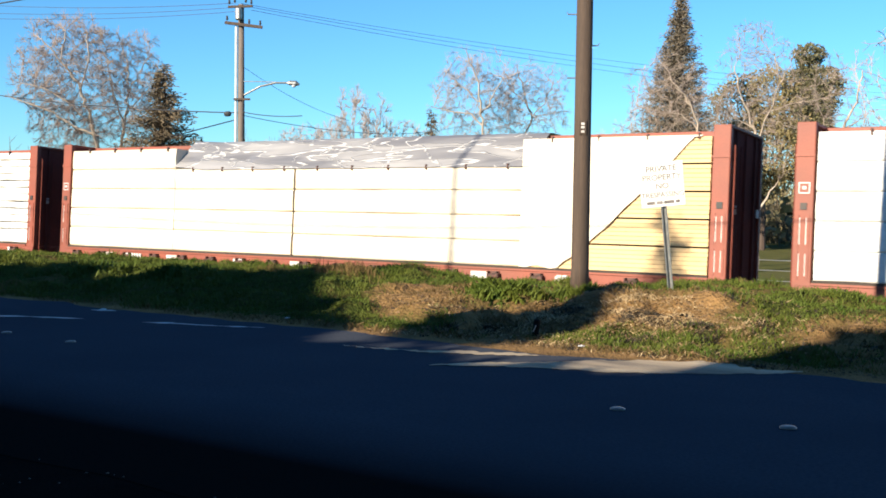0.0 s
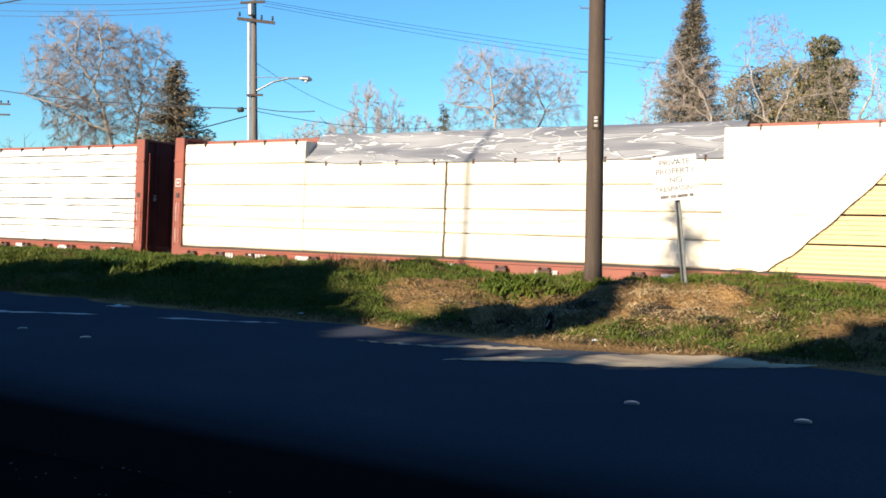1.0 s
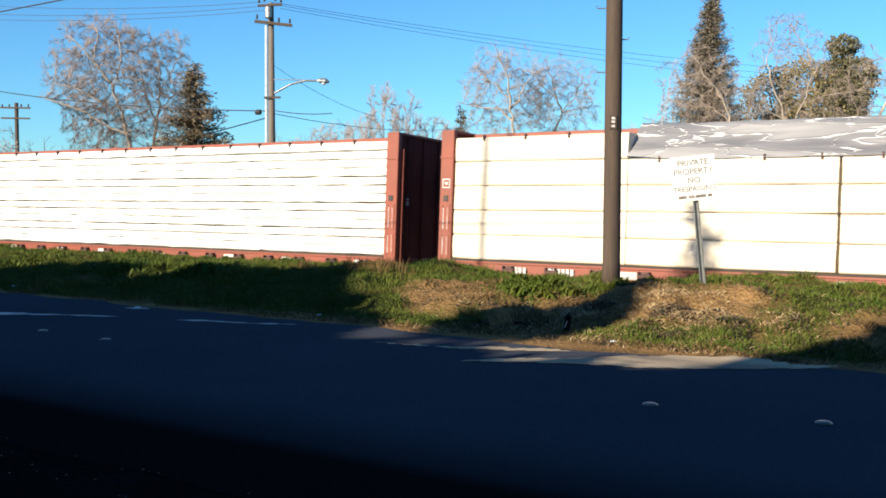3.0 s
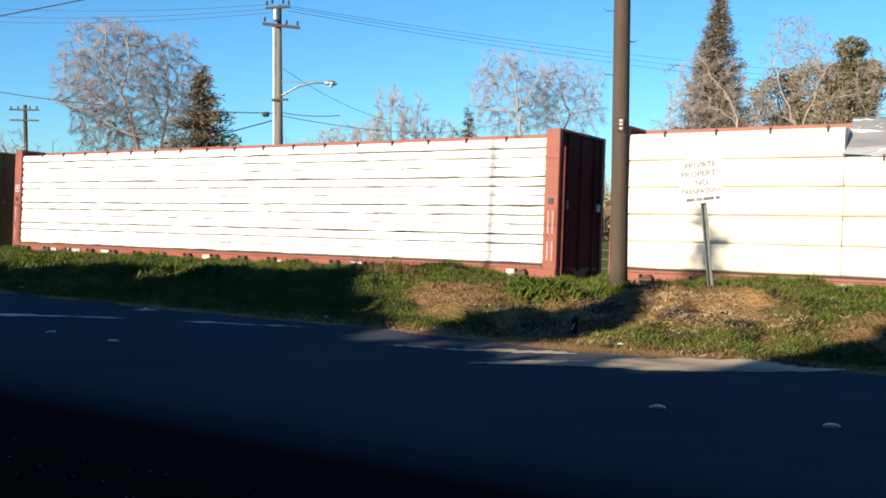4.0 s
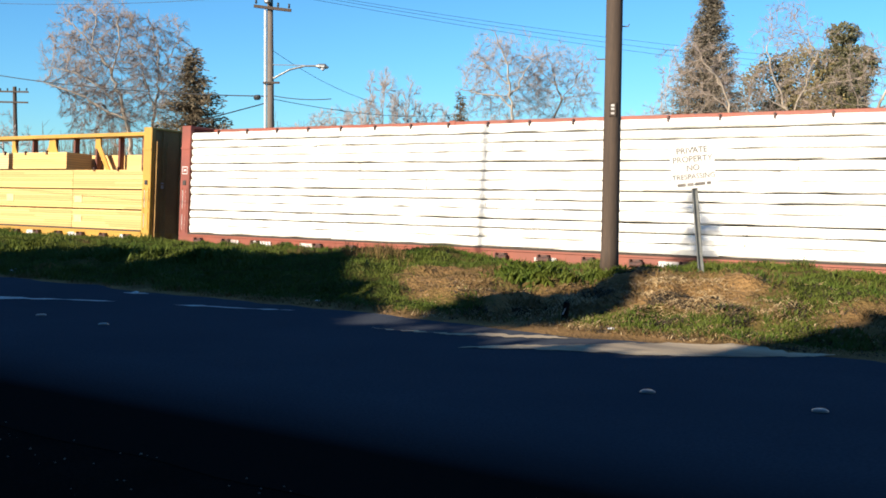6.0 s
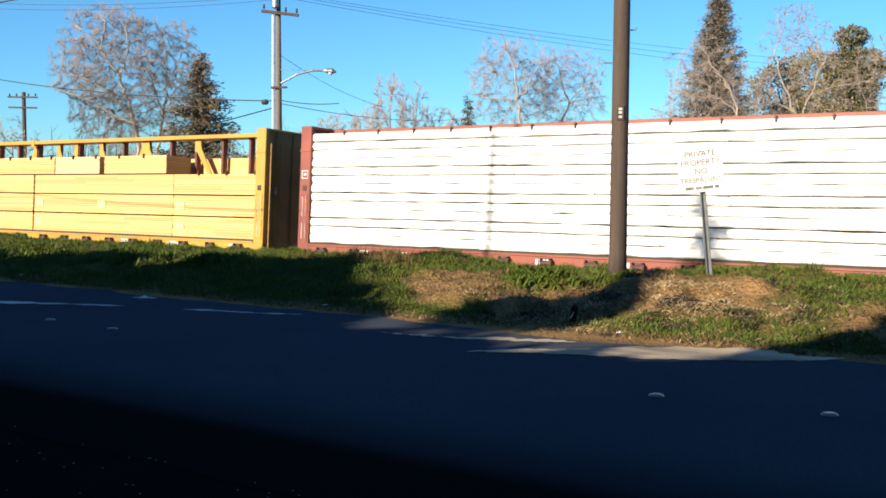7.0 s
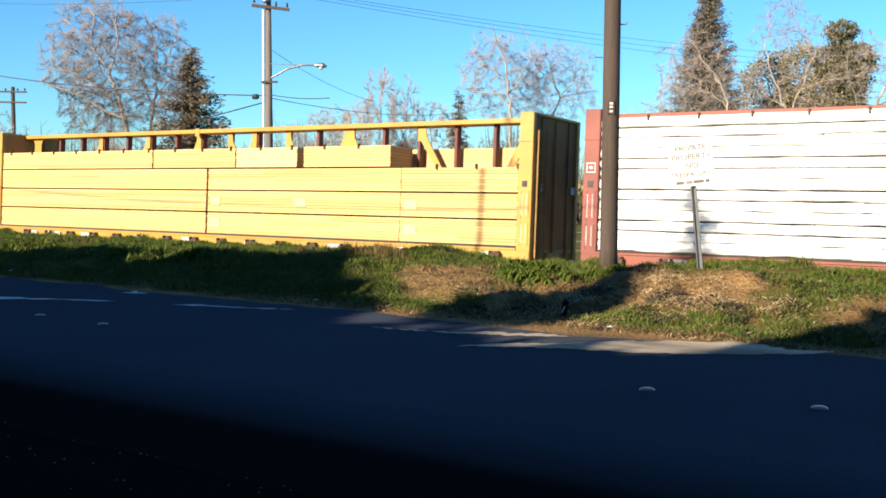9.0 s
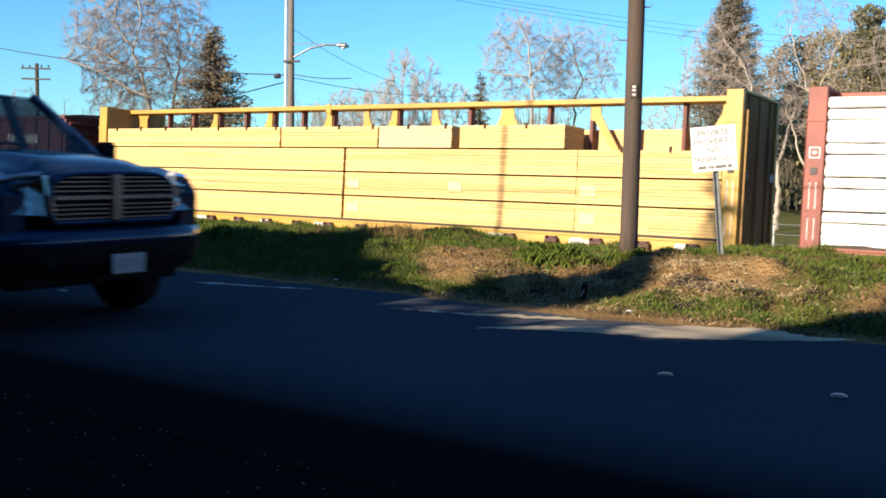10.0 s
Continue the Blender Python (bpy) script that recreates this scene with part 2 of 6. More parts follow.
def box(bm, x0, x1, y0, y1, z0, z1, bevel=0.0, mat=0):
    vs = [bm.verts.new((x, y, z)) for x in (x0, x1) for y in (y0, y1) for z in (z0, z1)]
    fs = [bm.faces.new([vs[i] for i in q]) for q in ((0, 1, 3, 2), (4, 6, 7, 5), (0, 4, 5, 1), (2, 3, 7, 6), (0, 2, 6, 4), (1, 5, 7, 3))]
    for f in fs:
        f.material_index = mat
    if bevel:
        es = list({e for f in fs for e in f.edges})
        bmesh.ops.bevel(bm, geom=es, offset=bevel, segments=1, affect="EDGES", profile=0.5)
    return bm


def beam(bm, a, b, w, d=None, mat=0):
    """A square bar from a to b."""
    a, b = Vector(a), Vector(b)
    way = (b - a).normalized()
    side = way.cross(Vector((0, 0, 1)) if abs(way.z) < 0.9 else Vector((0, 1, 0))).normalized()
    up = side.cross(way)
    d = d or w
    ring = [[bm.verts.new(p + side * sx * w / 2 + up * sy * d / 2) for sx, sy in ((-1, -1), (1, -1), (1, 1), (-1, 1))] for p in (a, b)]
    for i in range(4):
        bm.faces.new((ring[0][i], ring[0][(i + 1) % 4], ring[1][(i + 1) % 4], ring[1][i])).material_index = mat
    bm.faces.new(ring[0][::-1]).material_index = mat
    bm.faces.new(ring[1]).material_index = mat
    return bm


def tube(bm, pts, radii, sides=8, cap=True, mat=0):
    """A tapered tube through pts."""
    rings = []
    for i, p in enumerate(pts):
        p = Vector(p)
        way = (Vector(pts[min(i + 1, len(pts) - 1)]) - Vector(pts[max(i - 1, 0)])).normalized()
        ref = Vector((1, 0, 0)) if abs(way.x) < 0.8 else Vector((0, 1, 0))
        a = way.cross(ref).normalized()
        b = way.cross(a)
        r = radii[i] if isinstance(radii, (list, tuple)) else radii
        rings.append([bm.verts.new(p + (a * math.cos(k * math.tau / sides) + b * math.sin(k * math.tau / sides)) * r) for k in range(sides)])
    for u, v in zip(rings, rings[1:]):
        for k in range(sides):
            bm.faces.new((u[k], u[(k + 1) % sides], v[(k + 1) % sides], v[k])).material_index = mat
    if cap:
        bm.faces.new(rings[0][::-1]).material_index = mat
        bm.faces.new(rings[-1]).material_index = mat
    return bm


def empty(name, label, category, matrix=None, group="", kind=""):
    ob = tagged(new(name), label, category, group, kind)
    ob.empty_display_size = 0.3
    if matrix:
        ob.matrix_basis = matrix
    return ob


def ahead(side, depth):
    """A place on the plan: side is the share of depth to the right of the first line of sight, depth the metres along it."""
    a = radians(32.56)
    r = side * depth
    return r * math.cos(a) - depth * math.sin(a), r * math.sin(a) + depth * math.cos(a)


# ---- ground, road ----
def smooth_step(a, b, x):
    t = min(1, max(0, (x - a) / (b - a)))
    return t * t * (3 - 2 * t)


def lump(x, y, s, k=0):
    return noise.noise(Vector((x / s, y / s, 3.7 + k)))


def ground_height(x, y):
    """The lie of the land: a flat roadside, a low bank, then the cutting of the railway and the field beyond."""
    if y < 8.6 or y > 200:
        return 0.0 if y < 8.6 else -2.0
    foot = 9.0 + 0.25 * lump(x, 0, 2.2)
    crest = 0.22 + 0.11 * smooth_step(-8, -4, x) + 0.05 * lump(x, y, 2.5) + 0.04 * lump(x, y, 0.8)
    crest += 0.07 * math.exp(-((x + 9.6) / 1.2) ** 2) - 0.05 * math.exp(-((x + 8.0) / 0.9) ** 2)
    crest -= 0.10 * math.exp(-((x + 5.9) / 0.6) ** 2) + 0.1 * smooth_step(-3.6, -2.4, x)
    h = crest * smooth_step(foot, 11.6 + 0.4 * lump(x, 9, 1.8), y)
    h += (0.1 * lump(x, y, 0.5, 5) + 0.075 * lump(x, y, 0.22, 8)) * smooth_step(foot, foot + 0.8, y) * (1 - smooth_step(14, 16, y))
    h -= 0.12 * math.exp(-((x + 5.6) / 0.5) ** 2) * smooth_step(foot, 10, y) * (1 - smooth_step(11, 12.5, y))
    low = -2.0 + 0.03 * lump(x, y, 4)
    return h + (low - h) * smooth_step(13.4, 20.5, y)


def cover(x, y):
    """How grassy the bank is, 0 bare to 1 lush."""
    g = 0.75 + 0.45 * smooth_step(-8.8, -10, x) + 0.9 * lump(x, y, 1.3, 2) + 0.3 * lump(x, y, 0.4, 4)
    g -= 2.0 * math.exp(-((x + 7.25) / 0.62) ** 2 - ((y - 11.4) / 1.0) ** 2)
    g += 0.9 * math.exp(-((x + 9.0) / 1.1) ** 2 - ((y - 10.2) / 1.0) ** 2)
    g += 1.0 * math.exp(-((x + 6.9) / 0.8) ** 2 - ((y - 9.3) / 0.45) ** 2)
    g += 0.7 * math.exp(-((x + 8.0) / 0.9) ** 2 - ((y - 9.7) / 0.5) ** 2) + 0.7 * math.exp(-((x + 2.9) / 0.8) ** 2 - ((y - 9.5) / 0.35) ** 2)
    g += 0.9 * math.exp(-((x + 2.9) / 0.7) ** 2 - ((y - 11.6) / 0.9) ** 2)
    g += 0.7 * math.exp(-((x + 3.9) / 0.5) ** 2 - ((y - 9.7) / 0.3) ** 2) + 0.5 * lump(x, y, 0.55, 14)
    g -= 1.9 * math.exp(-((x + 4.85) / 0.85) ** 2 - ((y - 11.0) / 0.9) ** 2) + 0.7 * math.exp(-((x + 3.6) / 0.7) ** 2 - ((y - 10.8) / 0.6) ** 2)
    g -= 1.2 * math.exp(-((x + 5.6) / 0.7) ** 2 - ((y - 10.3) / 1.2) ** 2)
    g -= 0.8 * math.exp(-((x + 2.2) / 0.5) ** 2 - ((y - 10.8) / 0.8) ** 2)
    g += 0.9 * math.exp(-((x + 6.5) / 0.5) ** 2 - ((y - 11.5) / 0.5) ** 2)
    return min(1, max(0, g * smooth_step(8.9, 9.5, y)))


def spread(lo, hi, fine_lo, fine_hi, step, grow=1.35):
    v = list(np.arange(fine_lo, fine_hi + 1e-6, step))
    d, x = step, fine_hi
    while x < hi:
        d *= grow
        x = min(hi, x + d)
        v.append(x)
    d, x = step, fine_lo
    while x > lo:
        d *= grow
        x = max(lo, x - d)
        v.insert(0, x)
    return v


def soil_material():
    m = bpy.data.materials.new("soil_and_turf")
    m.use_nodes = True
    n, l = m.node_tree.nodes, m.node_tree.links
    b = n["Principled BSDF"]
    b.inputs["Roughness"].default_value = 0.95
    b.inputs["Specular IOR Level"].default_value = 0.03
    co = n.new("ShaderNodeTexCoord")
    at = n.new("ShaderNodeAttribute")
    at.attribute_name = "turf"

    def noisy(s, d):
        t = n.new("ShaderNodeTexNoise")
        t.inputs["Scale"].default_value, t.inputs["Detail"].default_value = s, d
        l.new(co.outputs["Object"], t.inputs["Vector"])
        return t.outputs["Fac"]

    def mix(f, a, c):
        x = n.new("ShaderNodeMix")
        x.data_type = "RGBA"
        l.new(f, x.inputs["Factor"])
        for s, v in ((6, a), (7, c)):
            if isinstance(v, tuple):
                x.inputs[s].default_value = (*v, 1)
            else:
                l.new(v, x.inputs[s])
        return x.outputs[2]
    soil = mix(noisy(3, 5), (0.359, 0.211, 0.0819), (0.203, 0.117, 0.0468))
    humus = n.new("ShaderNodeMapRange")
    humus.inputs["From Min"].default_value, humus.inputs["From Max"].default_value = 0.47, 0.62
    l.new(noisy(1.7, 6), humus.inputs["Value"])
    soil = mix(humus.outputs["Result"], soil, (0.0858, 0.0546, 0.0281))
    soil = mix(noisy(28, 4), soil, (0.257, 0.156, 0.0663))
    turf = mix(noisy(4, 4), (0.032, 0.047, 0.01), (0.06, 0.062, 0.018))
    meadow = n.new("ShaderNodeMapRange")
    meadow.inputs["From Min"].default_value, meadow.inputs["From Max"].default_value = 1.1, 1.9
    l.new(at.outputs["Fac"], meadow.inputs["Value"])
    turf = mix(meadow.outputs["Result"], turf, mix(noisy(0.7, 4), (0.075, 0.085, 0.022), (0.13, 0.115, 0.045)))
    mask = n.new("ShaderNodeMath")
    mask.operation = "MULTIPLY_ADD"
    l.new(noisy(9, 3), mask.inputs[0])
    mask.inputs[1].default_value = 0.8
    shift = n.new("ShaderNodeMath")
    shift.operation = "SUBTRACT"
    l.new(at.outputs["Fac"], shift.inputs[0])
    shift.inputs[1].default_value = 0.4
    l.new(shift.outputs[0], mask.inputs[2])
    mask.use_clamp = True
    l.new(mix(mask.outputs[0], soil, turf), b.inputs["Base Color"])
    bp = n.new("ShaderNodeBump")
    bp.inputs["Strength"].default_value, bp.inputs["Distance"].default_value = 1.0, 0.06
    l.new(noisy(22, 5), bp.inputs["Height"])
    l.new(bp.outputs["Normal"], b.inputs["Normal"])
    return m


def build_ground():
    xs = spread(-1500, 1500, -18, 2, 0.09)
    ys = spread(-400, 2500, 8.4, 14.5, 0.085)
    verts = [(x, y, ground_height(x, y)) for x in xs for y in ys]
    k = len(ys)
    faces = [(i * k + j, (i + 1) * k + j, (i + 1) * k + j + 1, i * k + j + 1) for i in range(len(xs) - 1) for j in range(k - 1)]
    me = bpy.data.meshes.new("ground")
    me.from_pydata(verts, [], faces)
    a = me.attributes.new("turf", "FLOAT", "POINT")
    a.data.foreach_set("value", [cover(x, y) if 8.5 < y < 20 else (0.2 if y <= 8.5 else 0.85 if y < 27 else 2.0) for x, y, z in verts])
    me.polygons.foreach_set("use_smooth", [True] * len(me.polygons))
    me.materials.append(soil_material())
    tagged(new("ground", me), "earth roadside bank with turf and bare soil falling to the railway", "ground", kind="structure")


build_ground()
xs = spread(-600, 600, -16, 4, 0.2)


def road_edge(x):
    return 8.72 + 0.22 * lump(x, 2, 1.3) + 0.12 * lump(x, 5, 0.4) - 0.3 * math.exp(-((x + 4.7) / 1.1) ** 2)


def road_top(x, y):
    """Height of the asphalt's crowned top, or of the ground past its edge."""
    return max(0.012, 0.03 - 0.018 * (y - 6.0) / (road_edge(x) - 6.0), ground_height(x, y))


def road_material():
    """Asphalt fading to earth at its near margin, shade there put into the colour."""
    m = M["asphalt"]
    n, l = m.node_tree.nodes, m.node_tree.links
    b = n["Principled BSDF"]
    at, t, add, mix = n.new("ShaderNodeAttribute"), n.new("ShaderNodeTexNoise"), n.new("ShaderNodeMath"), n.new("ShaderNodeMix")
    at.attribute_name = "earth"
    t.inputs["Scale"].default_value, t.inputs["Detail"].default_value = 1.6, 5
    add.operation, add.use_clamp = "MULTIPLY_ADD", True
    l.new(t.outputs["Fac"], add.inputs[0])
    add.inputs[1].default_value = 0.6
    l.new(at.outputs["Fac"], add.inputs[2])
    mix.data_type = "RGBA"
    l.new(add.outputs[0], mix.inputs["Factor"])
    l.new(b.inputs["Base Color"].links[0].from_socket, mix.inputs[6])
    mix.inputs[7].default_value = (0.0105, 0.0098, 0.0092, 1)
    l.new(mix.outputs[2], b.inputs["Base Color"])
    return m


# earth: share of the dark margin colour, soil and painted shade in one
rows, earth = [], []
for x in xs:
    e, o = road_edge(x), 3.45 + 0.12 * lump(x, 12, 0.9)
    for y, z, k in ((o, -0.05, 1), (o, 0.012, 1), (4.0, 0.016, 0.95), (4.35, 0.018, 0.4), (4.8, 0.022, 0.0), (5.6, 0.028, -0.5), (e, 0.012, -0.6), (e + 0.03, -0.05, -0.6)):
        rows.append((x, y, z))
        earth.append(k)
me = bpy.data.meshes.new("road")
me.from_pydata(rows, [], [(i * 8 + a, i * 8 + 8 + a, i * 8 + 9 + a, i * 8 + 1 + a) for i in range(len(xs) - 1) for a in range(7)])
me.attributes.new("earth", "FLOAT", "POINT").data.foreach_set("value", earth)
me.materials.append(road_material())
tagged(new("road", me), "dark worn asphalt road in deep shade", "road", kind="structure")


def road_dot(x):
    bm = bmesh.new()
    prof = [(0.052, 0.0), (0.05, 0.006), (0.036, 0.013), (0.015, 0.016)]
    rings = [[bm.verts.new((r * math.cos(i * math.tau / 14), r * math.sin(i * math.tau / 14), z)) for i in range(14)] for r, z in prof]
    for u, v in zip(rings, rings[1:]):
        for i in range(14):
            bm.faces.new((u[i], u[(i + 1) % 14], v[(i + 1) % 14], v[i]))
    bm.faces.new(rings[-1])
    return tagged(part("road_marker", bm, M["dot_ceramic"], smooth=True, matrix=pose(x, 6.42, 0.028)),
                  "round off-white ceramic raised marker on the asphalt road", "road marker", "raised markers along the road")


dot = road_dot(-2.71)
for x, y in ((-1.62, 6.49), (-0.53, 6.55), (0.56, 6.6), (-8.24, 6.39), (-9.3, 6.45), (-10.36, 6.5), (-11.4, 6.55)):
    copy_thing(dot, pose(x, y, 0.028, 0, 0, x * 70))


# ---- railway track ----
CAR_Y, RAIL_Z, CANT = 24.30, -1.65, -3.4     # track centre, rail top, lean of the track in its curve
track = empty("railway_track", "canted railway track on grey ballast below the bank", "railway track", pose(0, CAR_Y, RAIL_Z, CANT))
bm = bmesh.new()
xs = spread(-400, 400, -60, 40, 2.0)
prof = [(-3.4, -0.62), (-1.75, -0.3), (1.75, -0.3), (3.4, -0.75)]
rows = [[bm.verts.new((x, y + 0.1 * lump(x, y, 1.2), z + 0.04 * lump(x, y, 0.9, 3))) for y, z in prof] for x in xs]
for u, v in zip(rows, rows[1:]):
    for a in range(3):
        bm.faces.new((u[a], v[a], v[a + 1], u[a + 1]))
part("ballast", bm, M["ballast"], track)
for y in (-0.75, 0.75):
    bm = bmesh.new()
    box(bm, -400, 400, y - 0.035, y + 0.035, -0.045, 0)
    box(bm, -400, 400, y - 0.01, y + 0.01, -0.15, -0.045)
    box(bm, -400, 400, y - 0.07, y + 0.07, -0.172, -0.15)
    part("rail", bm, M["rail_steel"], track)
bm = box(bmesh.new(), -0.115, 0.115, -1.3, 1.3, -0.35, -0.172, 0.012)
tie = part("tie", bm, M["tie_wood"], track, matrix=pose(-62, 0, 0))
for i in range(1, 190):
    again(tie, pose(-62 + i * 0.55, 0.03 * lump(i, 0, 1.3), 0, 0, 0, 1.5 * lump(i, 4, 1.7)))

# ---- the train ----
SPEED, START = 4.805, -30.28      # metres a second; where the left end of the cream-wrapped car stands at the start
PITCH, BODY = 24.5, 23.06
HALF, TOP, DECK = 1.3, 4.7, 1.28
END = BODY / 2
wheelsets = []
moving = []                       # (thing, its middle at the start)


def bogie(car, x, steel):
    bm = bmesh.new()
    for y in (-1.02, 1.02):
        box(bm, x - 1.15, x + 1.15, y - 0.08, y + 0.08, 0.42, 0.62, 0.03)
        box(bm, x - 0.45, x + 0.45, y - 0.1, y + 0.1, 0.22, 0.5, 0.03)
        for dx in (-0.89, 0.89):
            box(bm, x + dx - 0.16, x + dx + 0.16, y - 0.12, y + 0.12, 0.3, 0.58, 0.03)
    box(bm, x - 0.25, x + 0.25, -1.1, 1.1, 0.4, 0.75, 0.02)
    b = part("bogie", bm, M["black_steel"], car)
    for dx in (-0.89, 0.89):
        bm = bmesh.new()
        tube(bm, [(0, -0.95, 0), (0, 0.95, 0)], 0.08, 10)
        for s in (-1, 1):
            tube(bm, [(0, s * 0.66, 0), (0, s * 0.69, 0)], 0.45, 24)
            tube(bm, [(0, s * 0.69, 0), (0, s * 0.8, 0)], 0.42, 24)
        wheelsets.append(part("wheelset", bm, M["rail_steel"], b, matrix=pose(x + dx, 0, 0.42)))


def coupler(car, side):
    bm = bmesh.new()
    x = side * END
    box(bm, min(x, x + side * 0.55), max(x, x + side * 0.55), -0.1, 0.1, 0.75, 0.98, 0.02)
    box(bm, min(x + side * 0.5, x + side * 0.72), max(x + side * 0.5, x + side * 0.72), -0.17, 0.17, 0.7, 1.02, 0.05)
    part("coupler", bm, M["black_steel"], car)
    bm = bmesh.new()
    tube(bm, [(x, -0.35, 0.8), (x + side * 0.25, -0.36, 0.5), (x + side * 0.6, -0.34, 0.42), (x + side * 0.72, -0.3, 0.5)], 0.025, 6)
    part("air_hose", bm, M["rubber"], car)


def bulkhead(car, side, steel, end_steel):
    """End wall: flanged corner posts, an outer plate with ribs, and a cap."""
    xo, xi = side * END, side * (END - 0.4)
    a, b = min(xo, xi), max(xo, xi)
    bm = bmesh.new()
    for y in (-HALF, HALF):
        s = 1 if y > 0 else -1
        y0, y1 = (y - 0.16, y) if s > 0 else (y, y + 0.16)
        box(bm, a, b, y0, y1, 0.98, TOP, 0.012)
        yy0, yy1 = (y, y + 0.02) if s > 0 else (y - 0.02, y)
        for z0, z1 in ((1.35, 1.95), (2.05, 2.75)):
            box(bm, a + 0.06, a + 0.12, yy0, yy1, z0, z1)
            box(bm, b - 0.12, b - 0.06, yy0, yy1, z0, z1)
        box(bm, a - 0.01, b + 0.01, yy0, yy1, 4.0, 4.05)
    box(bm, a, b, -HALF, HALF, TOP - 0.02, TOP + 0.05, 0.01)
    post = part("bulkhead", bm, steel, car)
    bm = bmesh.new()
    xp = side * (END - 0.06)
    box(bm, min(xp, xp - side * 0.05), max(xp, xp - side * 0.05), -HALF + 0.16, HALF - 0.16, 1.0, TOP - 0.02)
    part("end_plate", bm, end_steel, post, "dark dirty steel end plate with shade in its colour")
    xq = side * (END - 0.36)
    bm = bmesh.new()
    box(bm, min(xq, xq + side * 0.04), max(xq, xq + side * 0.04), -HALF + 0.16, HALF - 0.16, 1.0, TOP - 0.02)
    part("inner_plate", bm, end_steel, post)
    for y in (-0.75, 0.0, 0.75):
        part("rib", box(bmesh.new(), min(xp, xp + side * 0.05), max(xp, xp + side * 0.05), y - 0.05, y + 0.05, 1.0, TOP - 0.05), end_steel, post)
    bm = bmesh.new()
    for i in range(8):
        z = 1.2 + i * 0.42
        beam(bm, (xo + side * 0.05, -HALF + 0.2, z), (xo + side * 0.05, -HALF + 0.62, z), 0.025)
    for y in (-HALF + 0.2, -HALF + 0.62):
        beam(bm, (xo + side * 0.05, y, 1.05), (xo + side * 0.05, y, 4.3), 0.03)
    part("ladder", bm, end_steel, post)
    bm = bmesh.new()
    box(bm, min(a + 0.13, b - 0.13), max(a + 0.13, b - 0.13), -HALF - 0.022, -HALF + 0.01, 2.85, 3.0)
    part("slot", bm, M["black_steel"], post)
    for y0, y1 in ((0.85, 1.05), (-0.85, -0.75)):
        part("end_label", box(bmesh.new(), xo + side * 0.01 - 0.01, xo + side * 0.01 + 0.01, y0, y1, 2.75, 2.95), M["letter_white"], post)
    bm = bmesh.new()
    c = (a + b) / 2
    for z in (3.2, 3.42):
        box(bm, c - 0.12, c + 0.12, -HALF - 0.006, -HALF + 0.01, z, z + 0.025)
    for dx in (-0.12, 0.095):
        box(bm, c + dx, c + dx + 0.025, -HALF - 0.006, -HALF + 0.01, 3.225, 3.42)
    box(bm, c - 0.04, c + 0.04, -HALF - 0.006, -HALF + 0.01, 3.29, 3.36)
    if side < 0:
        part("stencil_frame", bm, M["letter_white"], post, "worn white painted square")
    else:
        bm.free()
    for z0_, z1_ in ((1.42, 1.9), (2.1, 2.68)):
        for dx in (-0.07, 0.07):
            part("stripe", box(bmesh.new(), (a + b) / 2 + dx - 0.011, (a + b) / 2 + dx + 0.011, -HALF - 0.005, -HALF + 0.01, z0_, z1_), M["letter_white"], post, "worn pale painted stripe")


def marks(car, x0, n, z, h, y=-HALF - 0.055):
    """Lettering too small to read, as plain bars."""
    bm = bmesh.new()
    for i in range(n):
        box(bm, x0 + i * h * 0.72, x0 + i * h * 0.72 + h * 0.5, y - 0.004, y, z, z + h)
    part("lettering", bm, M["letter_white"], car, "worn white lettering")


